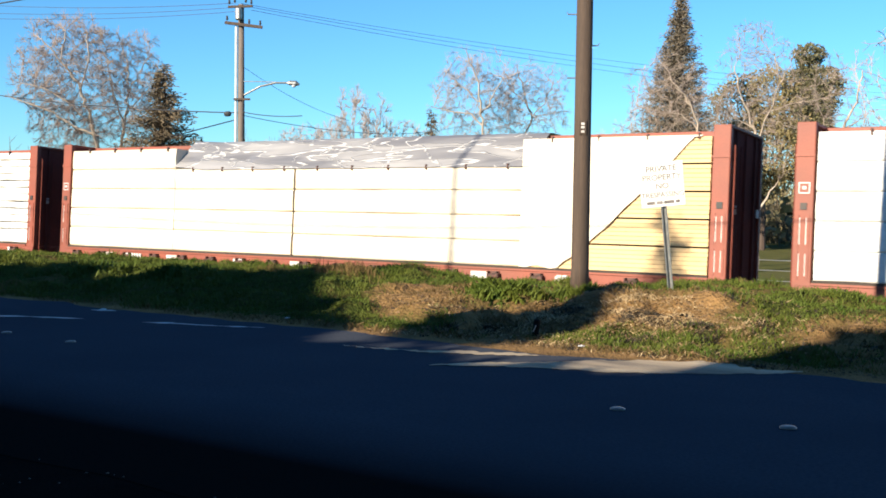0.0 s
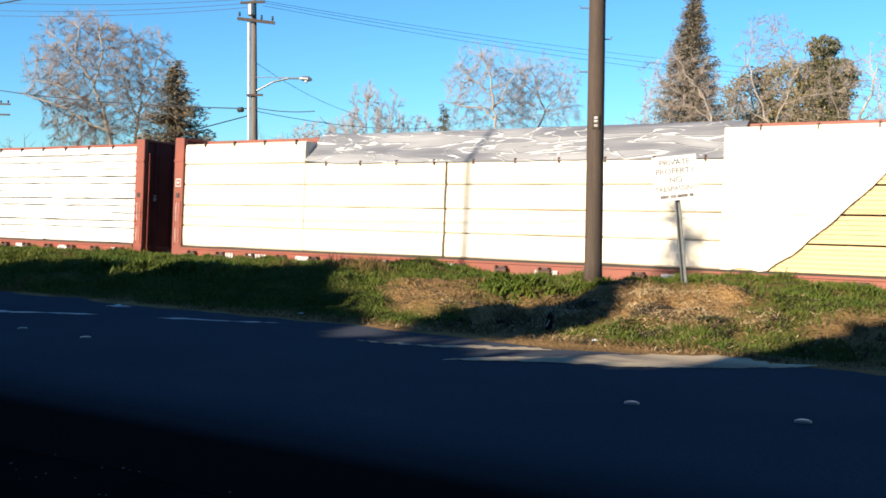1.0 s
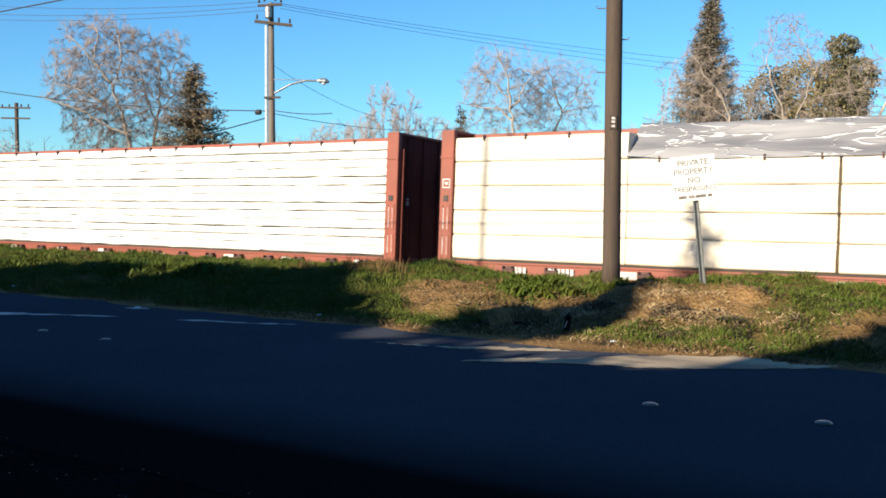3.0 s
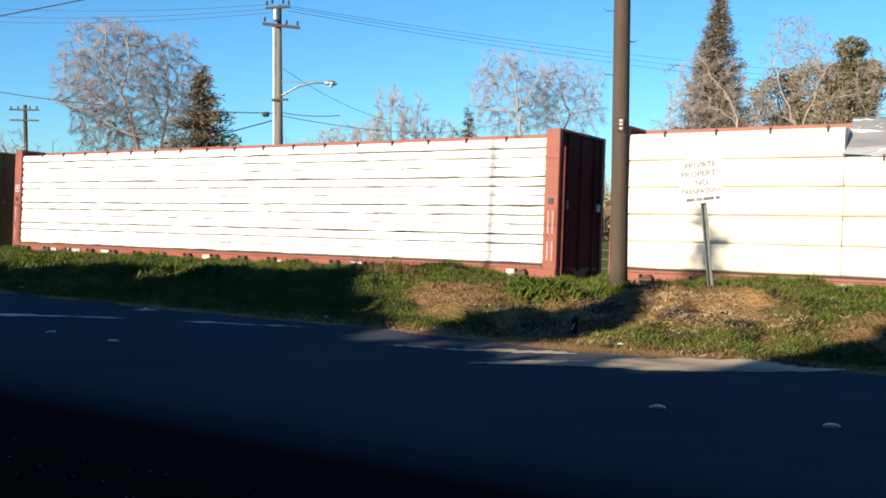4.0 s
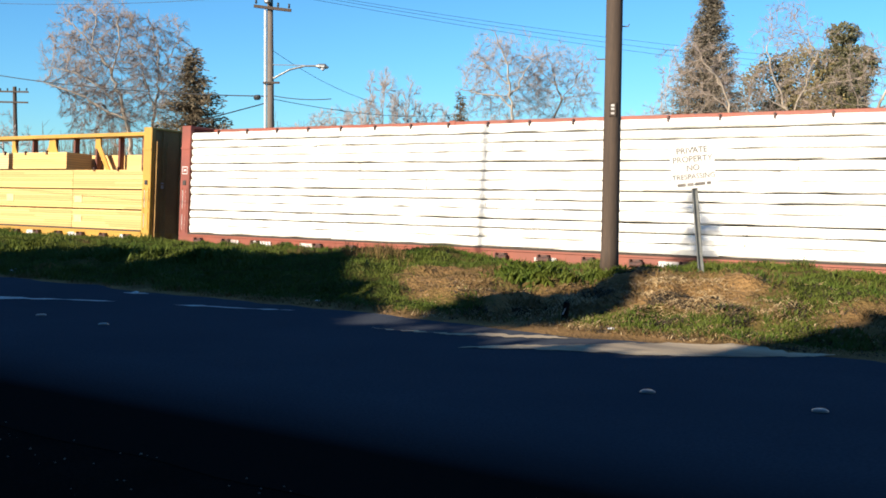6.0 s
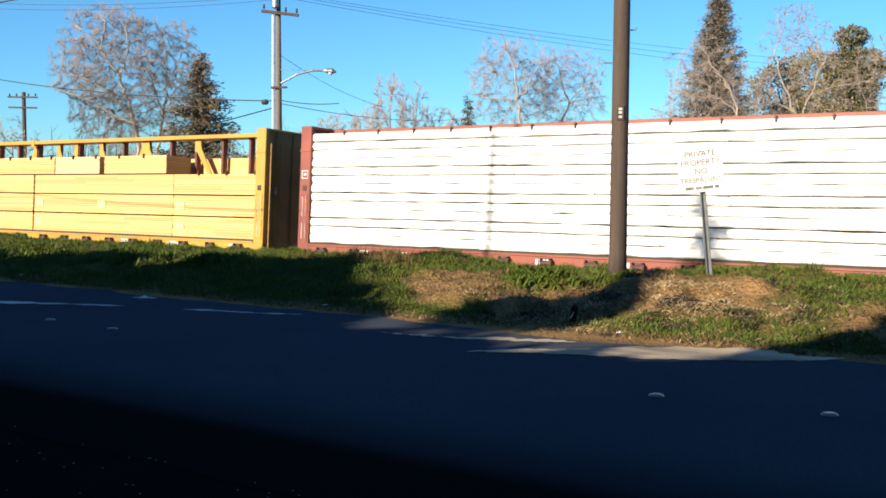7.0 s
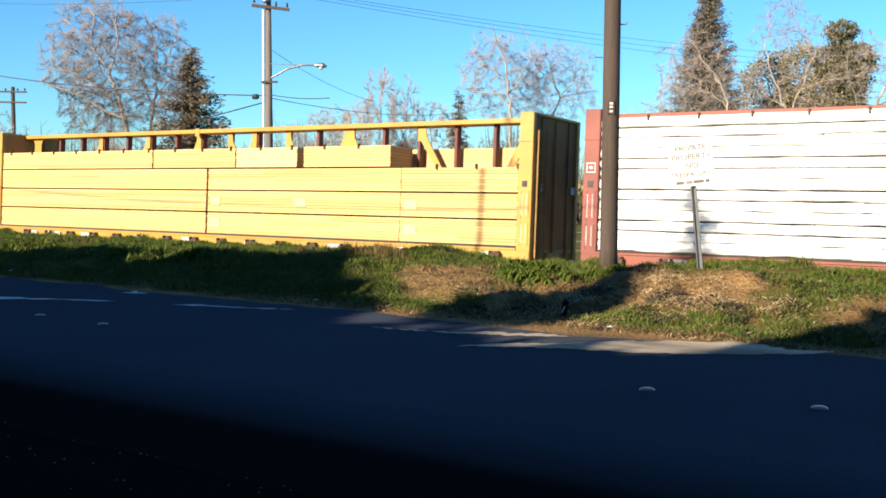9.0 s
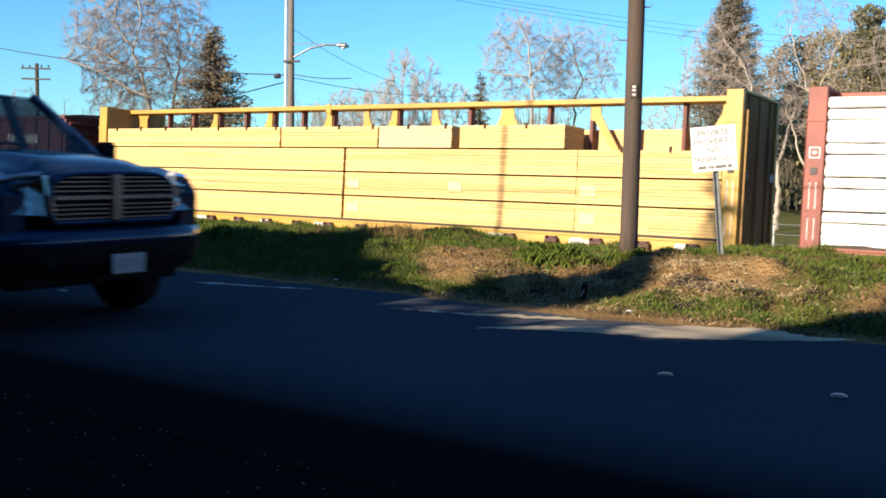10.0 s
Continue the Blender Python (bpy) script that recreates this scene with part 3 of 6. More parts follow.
def centerbeam_car(name, offset, steel, end_steel, left_steel=None, label=""):
    car = empty(name, label, "freight car", group="freight cars of the train")
    bm = bmesh.new()
    for y in (-HALF, HALF):
        s = 1 if y > 0 else -1
        y0, y1 = sorted((y, y - s * 0.14))
        box(bm, -END, END, y0, y1, 0.95, DECK - 0.05, 0.012)
        y0, y1 = sorted((y + s * 0.03, y - s * 0.1))
        box(bm, -END + 0.4, END - 0.4, y0, y1, DECK - 0.05, DECK)
        for sx in (-1, 1):
            a, b = sorted((sx * (END - 0.02), sx * (END - 2.1)))
            y0, y1 = sorted((y + s * 0.012, y - s * 0.02))
            box(bm, a, b, y0, y1, 0.98, 1.2)
    box(bm, -END + 0.05, END - 0.05, -HALF + 0.12, HALF - 0.12, DECK - 0.1, DECK - 0.02)
    box(bm, -END, END, -0.35, 0.35, 0.72, DECK - 0.1)
    part("underframe", bm, steel, car)
    # dark strip that draws the load's shadow line above the sill
    part("bearing_strip", box(bmesh.new(), -END + 0.42, END - 0.42, -HALF + 0.005, HALF - 0.005, DECK, DECK + 0.055), M["tie_wood"], car, "dark strip drawn as the shadow under the load")
    for sx in (-1, 1):
        bulkhead(car, sx, (left_steel or steel) if sx < 0 else steel, end_steel)
        coupler(car, sx)
        bogie(car, sx * (END - 2.6), steel)
    # centre beam: chord, posts, braces and gussets
    bm = bmesh.new()
    box(bm, -END + 0.35, END - 0.35, -0.32, 0.32, TOP - 0.1, TOP + 0.03, 0.01)
    beam_ob = part("top_chord", bm, steel, car)
    first, step = -END + 0.95, 1.265
    upright = part("beam_post", box(bmesh.new(), -0.045, 0.045, -0.1, 0.1, DECK, TOP - 0.1), M["brown_steel"], beam_ob, matrix=pose(first, 0, 0))
    for i in range(1, 18):
        again(upright, pose(first + i * step, 0, 0))
    # braces that flare from the chord to one side or to both, and two long ones
    t = TOP - 0.1
    for i, sides in {0: (-1, 1), 3: (-1,), 5: (-1,), 7: (-1,), 8: (1,), 9: (-1,), 10: (1,), 12: (-1, 1), 14: (1,), 17: (-1,)}.items():
        x = first + i * step
        for q in sides:
            bm = bmesh.new()
            if i in (14, 17):
                pts = [(0, 0), (0.26, 0), (0.3, 0.28), (1.0, 1.42), (0.86, 1.5), (0.12, 0.42), (0, 0.4)]
            elif i == 0:
                pts = [(0, 0), (0.3, 0), (0.2, 0.2), (0.2, 0.42), (0.3, 0.85), (0, 0.85)]
            else:
                pts = [(0, 0), (0.18, 0), (0.22, 0.28), (0.48, 0.74), (0.34, 0.82), (0.2, 0.56), (0, 0.52)]
            va, vb = ([bm.verts.new((x + q * u, y, t - w)) for u, w in pts] for y in (-0.15, -0.11))
            bm.faces.new(va), bm.faces.new(vb[::-1])
            for k in range(len(pts)):
                bm.faces.new((va[k], vb[k], vb[(k + 1) % len(pts)], va[(k + 1) % len(pts)]))
            bmesh.ops.recalc_face_normals(bm, faces=bm.faces[:])
            part("brace", bm, steel, beam_ob)
    part("splice_plate", box(bmesh.new(), first + 7 * step - 0.1, first + 7 * step + 0.1, -0.34, -0.3, TOP - 0.2, TOP + 0.06, 0.01), steel, beam_ob)
    # tie-down winches along the sill
    wbm = bmesh.new()
    tube(wbm, [(-0.13, -0.07, -0.06), (0.13, -0.07, -0.06)], 0.06, 10)
    for e in (-0.15, 0.11):
        box(wbm, e, e + 0.04, -0.13, 0.03, -0.15, 0.06, 0.01)
    tube(wbm, [(0.15, -0.07, -0.06), (0.19, -0.07, -0.06)], 0.085, 10)
    box(wbm, -0.15, 0.15, -0.02, 0.03, 0.0, 0.06)
    winch = None
    for i in range(18):
        m = pose(-END + 1.0 + i * 1.24, -HALF - 0.02, 1.13)
        if winch is None:
            winch = part("winch", wbm, M["winch_steel"], car, "rusty tie-down winch", matrix=m)
        else:
            again(winch, m)
    marks(car, -END + 2.3, 4, 1.0, 0.17)
    marks(car, -END + 3.4, 6, 1.0, 0.17)
    marks(car, END - 4.2, 7, 1.02, 0.12)
    marks(car, 1.6, 9, 1.02, 0.1)
    marks(car, -3.4, 5, 1.02, 0.14)
    for x, w in ((-9.4, 0.4), (-6.3, 0.62), (-1.2, 0.35), (4.9, 0.62), (7.35, 0.3), (10.1, 0.5)):
        part("sill_plate", box(bmesh.new(), x, x + w, -HALF - 0.02, -HALF + 0.01, 0.99, 1.17), M["letter_white"], car, "pale worn plate on the sill")
    moving.append((car, offset))
    return car


def soft_box(bm, x0, x1, y0, y1, z0, z1, seed, sag=0.012, n=0.9):
    """A wrapped bundle: a box whose faces bulge and pucker a little."""
    nx = max(2, int((x1 - x0) / n))
    b = 0.03
    ring = [(y0 + b, z0), (y0, z0 + b), (y0, (z0 + z1) / 2), (y0, z1 - b), (y0 + b, z1), (y1 - b, z1), (y1, z1 - b), (y1, z0 + b), (y1 - b, z0)]
    rows = []
    for i in range(nx + 1):
        x = x0 + (x1 - x0) * i / nx
        g = 0.02 if i in (0, nx) else 0.0
        row = []
        for j, (y, z) in enumerate(ring):
            w = sag * noise.noise(Vector((x * 1.3 + seed * 7.1, j * 1.7, seed)))
            row.append(bm.verts.new((x + w, y + w + (g if y < 0 else -g) * (j < 5) - (0.012 if j == 2 else 0), z + w)))
        rows.append(row)
    k = len(ring)
    for u, v in zip(rows, rows[1:]):
        for j in range(k):
            bm.faces.new((u[j], u[(j + 1) % k], v[(j + 1) % k], v[j]))
    bm.faces.new(rows[0])
    bm.faces.new(rows[-1][::-1])
    return bm


unit = bmesh.new()
box(unit, 0, 1, 0, 1, 0, 1)
unit_board = bpy.data.meshes.new("board")
unit.to_mesh(unit_board)
unit.free()
unit_board.materials.append(M["lumber"])
pale_board = unit_board.copy()
pale_board.materials[0] = M["pale_lumber"]


def board_stack(ob, x0, x1, y0, y1, z0, z1, courses, seed, label="", mesh=None, ragged=0.01):
    """A strapped bundle of sawn boards: a core, and edge boards of slightly uneven depth."""
    rnd = random.Random(seed)
    h = (z1 - z0) / courses
    pack = part("package", box(bmesh.new(), x0 + 0.02, x1 - 0.02, y0 + 0.03, y1, z0, z1 - 0.012), M["lumber_end"] if y0 < 0 else M["lumber"], ob, label)
    if y0 > 0:
        return pack
    for c in range(courses):
        a, b, d = rnd.uniform(0, ragged), rnd.uniform(0, ragged), rnd.uniform(0, 0.018)
        x, cuts = x0 + a, [x0 + a]
        while x < x1 - 2.2 and rnd.random() < 0.55:
            x += rnd.uniform(1.5, 3.0)
            if x < x1 - 0.6:
                cuts.append(x)
        cuts.append(x1 - b)
        for u, v in zip(cuts, cuts[1:]):
            e = d + rnd.uniform(0, 0.006)
            b = new("board", mesh or unit_board)
            b.parent = pack
            b.matrix_basis = Matrix.Translation((u, y0 + e, z0 + c * h)) @ Matrix.Diagonal((v - u - 0.004, y1 - y0 - 2 * e, h - 0.012, 1))
    return pack


def load(name, car, label):
    ob = empty(name, label, "lumber load", group="lumber loads of the train")
    moving.append((ob, dict((id(o), f) for o, f in moving)[id(car)]))
    return ob


def hooks(ob, x0, x1, z, step=1.24):
    """Ends of the tie-down cables at the upper edge of the load."""
    guard, x = None, x0
    while x < x1:
        if guard is None:
            guard = part("edge_guard", box(bmesh.new(), -0.022, 0.022, -1.30, -1.2, -0.11, 0.03, 0.008), M["winch_steel"], ob, "rusty cable edge guard", matrix=pose(x, 0, z))
        else:
            again(guard, pose(x, 0, z))
        x += step


OFF_B = START + END
car_a = centerbeam_car("centerbeam_flatcar", OFF_B + PITCH, M["red_steel"], M["dark_red_steel"], label="rust-red centerbeam flatcar carrying a white-wrapped lumber load")
car_b = centerbeam_car("centerbeam_flatcar", OFF_B, M["red_steel"], M["dark_red_steel"], label="rust-red centerbeam flatcar with a load in torn cream wrapping")
car_c = centerbeam_car("centerbeam_flatcar", OFF_B - PITCH, M["red_steel"], M["dark_red_steel"], M["maroon_steel"], label="rust-red centerbeam flatcar with one maroon end post")
car_d = centerbeam_car("centerbeam_flatcar", OFF_B - 2 * PITCH, M["yellow_steel"], M["dirty_yellow_steel"], label="yellow centerbeam flatcar carrying bare sawn lumber")

IN = END - 0.42
NEAR, MID, FAR = -1.25, -0.16, 1.25

# white-wrapped load, large bundles
ob = load("wrapped_lumber_load", car_a, "tall lumber bundles wrapped in white paper on a flatcar")
LTOP = TOP - 0.17
z0, h = DECK + 0.06, (LTOP - DECK - 0.05) / 5
for side in (0, 1):
    y0, y1 = (NEAR, MID) if side == 0 else (0.16, FAR)
    for c in range(5):
        for i, (a, b) in enumerate(((-IN, -5.6), (-5.6, 0.2), (0.2, 5.9), (5.9, IN))):
            part("package", soft_box(bmesh.new(), a + 0.02, b - 0.02, y0, y1, z0 + c * h, z0 + (c + 1) * h - 0.009, c * 5 + i + side * 40), M["wrap"], ob)
hooks(ob, -IN + 1.1, IN, LTOP + 0.02)

# cream-wrapped load with a missing upper tier under a loose sheet
ob = load("wrapped_lumber_load", car_b, "cream-wrapped lumber bundles, torn open, under a loose plastic sheet")
for side in (0, 1):
    y0, y1 = (NEAR, MID) if side == 0 else (0.16, FAR)
    for c in range(5):
        for i, (a, b) in enumerate(((-IN, -END + 5.4), (-END + 5.4, -END + 10.28), (-END + 10.33, -END + 17.9), (-END + 17.9, IN))):
            if c == 4 and i in (1, 2):
                continue
            if i == 3:
                board_stack(ob, a + 0.02, b - 0.02, y0, y1, z0 + c * h, z0 + (c + 1) * h - 0.03, 6, c * 3 + side, "bare sawn lumber", pale_board)
            else:
                part("package", soft_box(bmesh.new(), a + 0.01, b - 0.01, y0, y1, z0 + c * h, z0 + (c + 1) * h - 0.012, 90 + c * 5 + i + side * 40), M["cream_wrap"], ob)
hooks(ob, -END + 6.2, -END + 17.5, DECK + 0.06 + 4 * h, 1.24)
hooks(ob, -IN + 0.9, -END + 5.3, LTOP + 0.02, 1.24)
hooks(ob, -END + 18.6, IN, LTOP + 0.02, 1.24)
# the torn wrapping that still covers part of the bare bundle
bm = bmesh.new()
zt = LTOP
cols = 26
rows = []
for i in range(cols + 1):
    x = -END + 17.8 + (22.4 - 17.8) * i / cols
    u = i / cols
    zlow = DECK + 0.05 + max(0, (x - (-END + 18.85)) / (22.2 - 18.85)) * (zt - DECK - 0.1)
    zlow = min(zt - 0.03, zlow - 0.25 * math.sin(math.pi * min(1, max(0, (x + END - 18.85) / 3.35))) * 0.6 + 0.12 * noise.noise(Vector((x * 1.7, 0, 1))))
    row = []
    for j in range(9):
        z = zt + (zlow - zt) * j / 8
        y = NEAR - 0.015 - 0.022 * (1 + noise.noise(Vector((x * 1.6 - z * 1.2, z * 0.5, 8)))) - (0.02 * (1 + noise.noise(Vector((x * 5, z * 5, 2)))) if j > 6 and x > -END + 18.9 else 0)
        row.append(bm.verts.new((x, y, z)))
    rows.append(row)
for u, v in zip(rows, rows[1:]):
    for j in range(8):
        bm.faces.new((u[j], u[j + 1], v[j + 1], v[j]))
bmesh.ops.recalc_face_normals(bm, faces=bm.faces[:])
part("torn_wrap", bm, M["cream_wrap"], ob, "torn flapping cream wrapping")
# loose sheet over the lower middle
bm = bmesh.new()
rows = []
zedge = DECK + 0.06 + 4 * h
for i in range(121):
    x = -END + 5.35 + 12.7 * i / 120
    row = []
    for j in range(13):
        v = j / 12
        y = 0.36 + (NEAR - 0.05 - 0.36) * v
        z = TOP + 0.07 + (zedge - 0.16 - TOP) * max(0, (v - 0.44) / 0.56) ** 1.0
        fold = 0.26 * (0.4 - abs(noise.noise(Vector((x * 0.9 + v * 1.6, v * 0.8, 14))) * 2)) + noise.noise(Vector((x * 1.1 + v * 2.2, v * 1.2, 4))) * 0.1 + noise.noise(Vector((x * 3.0 - v * 4, v * 2, 9))) * 0.09
        ends = min(1, (x + END - 5.35) / 1.2)
        sag = -0.1 * math.sin(math.pi * v) * ends
        lift = (1 - ends) * 0.1 * v
        row.append(bm.verts.new((x, y, z + (fold + sag) * min(1, max(0, 3 * (v - 0.4))) * (1 - 0.93 * v) + 0.04 + lift)))
    rows.append(row)
for u, v in zip(rows, rows[1:]):
    for j in range(12):
        bm.faces.new((u[j], u[j + 1], v[j + 1], v[j]))
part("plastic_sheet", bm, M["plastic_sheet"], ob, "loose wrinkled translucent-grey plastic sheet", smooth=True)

# white-wrapped load in thin courses
ob = load("wrapped_lumber_load", car_c, "white paper-wrapped lumber in thirteen thin courses with dark seams")
n, hc = 13, (LTOP - DECK - 0.05) / 13
for side in (0, 1):
    y0, y1 = (NEAR, MID) if side == 0 else (0.16, FAR)
    for c in range(n):
        cut = {12: (-4.2, 3.1, 8.2), 7: (-4.25, 3.3, 7.6), 8: (-4.2, 2.4, 8.0), 6: (-1.9, 4.4, 8.1)}.get(c, (-5.2 + 0.8 * math.sin(c * 2.3), 0.6 + 0.9 * math.sin(c * 4.1), 6.3 + 0.7 * math.sin(c)))
        for i, (a, b) in enumerate(zip((-IN, *cut), (*cut, IN))):
            part("package", soft_box(bmesh.new(), a + 0.004, b - 0.004, y0 + 0.012 * (c % 3 == 1), y1, z0 + c * hc, z0 + (c + 1) * hc - 0.009 - 0.026 * abs(math.sin(c * 7.3 + i * 3.1)) ** 1.5, c * 5 + i + side * 70, 0.024, 0.45), M["wrap"], ob)
hooks(ob, -IN + 1.2, IN, LTOP + 0.02)

# bare lumber
ob = load("sawn_lumber_load", car_d, "bare yellow sawn lumber bundles stacked on a flatcar")
th = 0.685
for side in (0, 1):
    y0, y1 = (NEAR, MID) if side == 0 else (0.16, FAR)
    for c in range(3):
        cuts = (-IN, -END + 11.3, -END + 18.92, IN)
        for i, (a, b) in enumerate(zip(cuts, cuts[1:])):
            board_stack(ob, a + (0.07 if i == 1 else 0.0), b - 0.004, y0, y1, z0 + c * th, z0 + (c + 1) * th - 0.035, 8, 50 + c * 7 + i + side * 30)
    if side == 0:
        top_cuts = ((-IN, -END + 8.72), (-END + 8.75, -END + 12.53), (-END + 12.55, -END + 15.08), (-END + 15.32, -END + 18.53))
    else:
        top_cuts = ((-IN, -IN + 6), (-IN + 6.1, IN - 6), (IN - 5.9, IN))
    for i, (a, b) in enumerate(top_cuts):
        board_stack(ob, a + 0.01, b - 0.01, y0, y1, z0 + 3 * th, z0 + 3 * th + 0.6, 7, 150 + i + side * 30, mesh=pale_board if side == 0 and i == 2 else None)
# paler rectangles on the near face of some bundles
ticket = part("bundle_ticket", box(bmesh.new(), 0, 0.42, NEAR - 0.006, NEAR + 0.02, 0, 0.26), M["ticket"], ob, "pale patch on the bundle's end", matrix=pose(-END + 11.5, 0, z0 + 0.2))
for x, c in ((11.5, 1), (15.05, 1), (19.05, 0), (19.05, 1)):
    again(ticket, pose(-END + x, 0, z0 + c * th + 0.18))
hooks(ob, -END + 20.1, IN, z0 + 3 * th + 0.02, 1.26)
hooks(ob, -END + 0.95, -END + 18.5, z0 + 3 * th + 0.62, 1.265)


def boxcar(offset):
    car = empty("boxcar", "weathered brown steel boxcar with white lettering", "freight car", group="freight cars of the train")
    e, hw = 7.75, 1.42
    bm = bmesh.new()
    box(bm, -e, e, -hw, hw, 1.05, 4.45, 0.02)
    for y in (-hw, hw):
        s = 1 if y > 0 else -1
        for i in range(20):
            x = -e + 0.2 + i * (2 * e - 0.4) / 19
            y0, y1 = sorted((y, y + s * 0.05))
            box(bm, x - 0.03, x + 0.03, y0, y1, 1.1, 4.4)
        y0, y1 = sorted((y, y + s * 0.07))
        box(bm, -e, e, y0, y1, 4.36, 4.46)
        box(bm, -e, e, y0, y1, 0.95, 1.12)
    part("body", bm, M["brown_steel"], car)
    bm = bmesh.new()
    prof = [(-hw - 0.07, 4.45), (-0.8, 4.56), (0, 4.6), (0.8, 4.56), (hw + 0.07, 4.45)]
    rows = [[bm.verts.new((x, y, z)) for y, z in prof] for x in (-e - 0.03, e + 0.03)]
    for j in range(4):
        bm.faces.new((rows[0][j], rows[1][j], rows[1][j + 1], rows[0][j + 1]))
    for r in (rows[0], rows[1][::-1]):
        bm.faces.new(r)
    bm.faces.new((rows[0][0], rows[0][4], rows[1][4], rows[1][0]))
    part("roof", bm, M["brown_steel"], car)
    bm = bmesh.new()
    for i in range(9):
        z = 1.3 + i * 0.35
        tube(bm, [(e, -hw + 0.12, z), (e + 0.06, -hw + 0.12, z + 0.09), (e + 0.06, hw - 0.12, z + 0.09), (e, hw - 0.12, z)], 0.06, 6)
    part("end_rib", bm, M["dark_red_steel"], car)
    box_e = box(bmesh.new(), e, e + 0.012, -hw + 0.02, hw - 0.02, 1.08, 4.42)
    part("end_plate", box_e, M["dark_red_steel"], car, "dark dirty steel end plate with shade in its colour")
    bm = bmesh.new()
    for i in range(5):
        beam(bm, (e - 0.75, -hw - 0.1, 1.25 + i * 0.38), (e - 0.2, -hw - 0.1, 1.25 + i * 0.38), 0.03)
    for x in (e - 0.75, e - 0.2):
        beam(bm, (x, -hw - 0.1, 1.1), (x, -hw - 0.1, 2.95), 0.035)
    part("ladder", bm, M["brown_steel"], car)
    bm = bmesh.new()
    box(bm, -1.6, 1.6, -hw - 0.09, -hw - 0.02, 1.15, 4.3, 0.02)
    part("door", bm, M["brown_steel"], car)
    for n_, x, z, hh in ((8, e - 3.5, 3.45, 0.34), (7, e - 3.7, 2.75, 0.32)):
        marks(car, x, n_, z, hh, -hw - 0.056)
    bm = box(bmesh.new(), e - 1.5, e - 1.1, -hw - 0.06, -hw - 0.055, 1.7, 2.2)
    part("placard", bm, M["letter_white"], car, "white stencilled panel")
    bm = box(bmesh.new(), e - 1.35, e - 1.0, -hw - 0.06, -hw - 0.055, 1.35, 1.52)
    part("orange_patch", bm, M["amber"], car, "small orange patch")
    bm = bmesh.new()
    box(bm, e, e + 0.55, -0.1, 0.1, 0.75, 0.98, 0.02)
    box(bm, e + 0.5, e + 0.75, -0.17, 0.17, 0.7, 1.02, 0.05)
    part("coupler", bm, M["black_steel"], car)
    for sx in (-1, 1):
        bogie(car, sx * (e - 1.6), M["black_steel"])
    moving.append((car, offset))


boxcar(START - 2 * PITCH - 1.75 - 7.75)


# ---- poles, wires, sign ----
def near_pole():
    x, y = -5.85, 12.5
    z = ground_height(x, y) - 0.1
    p = empty("utility_pole", "dark brown weathered wooden utility pole on the bank", "utility pole", pose(x, y, z))
    part("shaft", tube(bmesh.new(), [(0, 0, 0), (0.01, 0, 0.4), (0.015, 0, 2), (0.03, 0, 6), (0.05, 0, 11.5)], [0.13, 0.115, 0.11, 0.1, 0.085], 16), M["pole_wood"], p, smooth=True)
    for zz, s in ((2.87, -1), (3.29, 1), (3.69, -1), (4.2, 1), (4.7, -1), (5.2, 1)):
        bm = bmesh.new()
        a = radians(-32)
        c, q = math.cos(a) * s, -math.sin(a) * s
        r = 0.1
        tube(bm, [(r * c * 0.8, r * q * 0.8, zz), (c * 0.2, q * 0.2, zz), (c * 0.21, q * 0.21, zz + 0.03)], 0.009, 6)
        part("step_bolt", bm, M["galvanised"], p)
    bm = bmesh.new()
    c, q = math.sin(radians(32.5)) , -math.cos(radians(32.5))
    box(bm, -0.045, 0.045, -0.01, 0.01, -0.09, 0.09)
    part("tag_plate", bm, M["pole_wood"], p, "small weathered tag plate with pale marks", matrix=pose(c * 0.115, q * 0.115, 2.22, 0, 0, 32.5))
    for dz in (-0.05, 0.005, 0.05):
        part("tag_mark", box(bmesh.new(), -0.022, 0.022, -0.014, -0.01, dz - 0.015, dz + 0.015), M["letter_white"], p, matrix=pose(c * 0.115, q * 0.115, 2.22, 0, 0, 32.5))
    part("crossarm", beam(bmesh.new(), (-0.1, -0.13, 9.6), (-1.2, -0.13, 10.1), 0.11), M["pole_wood"], p)


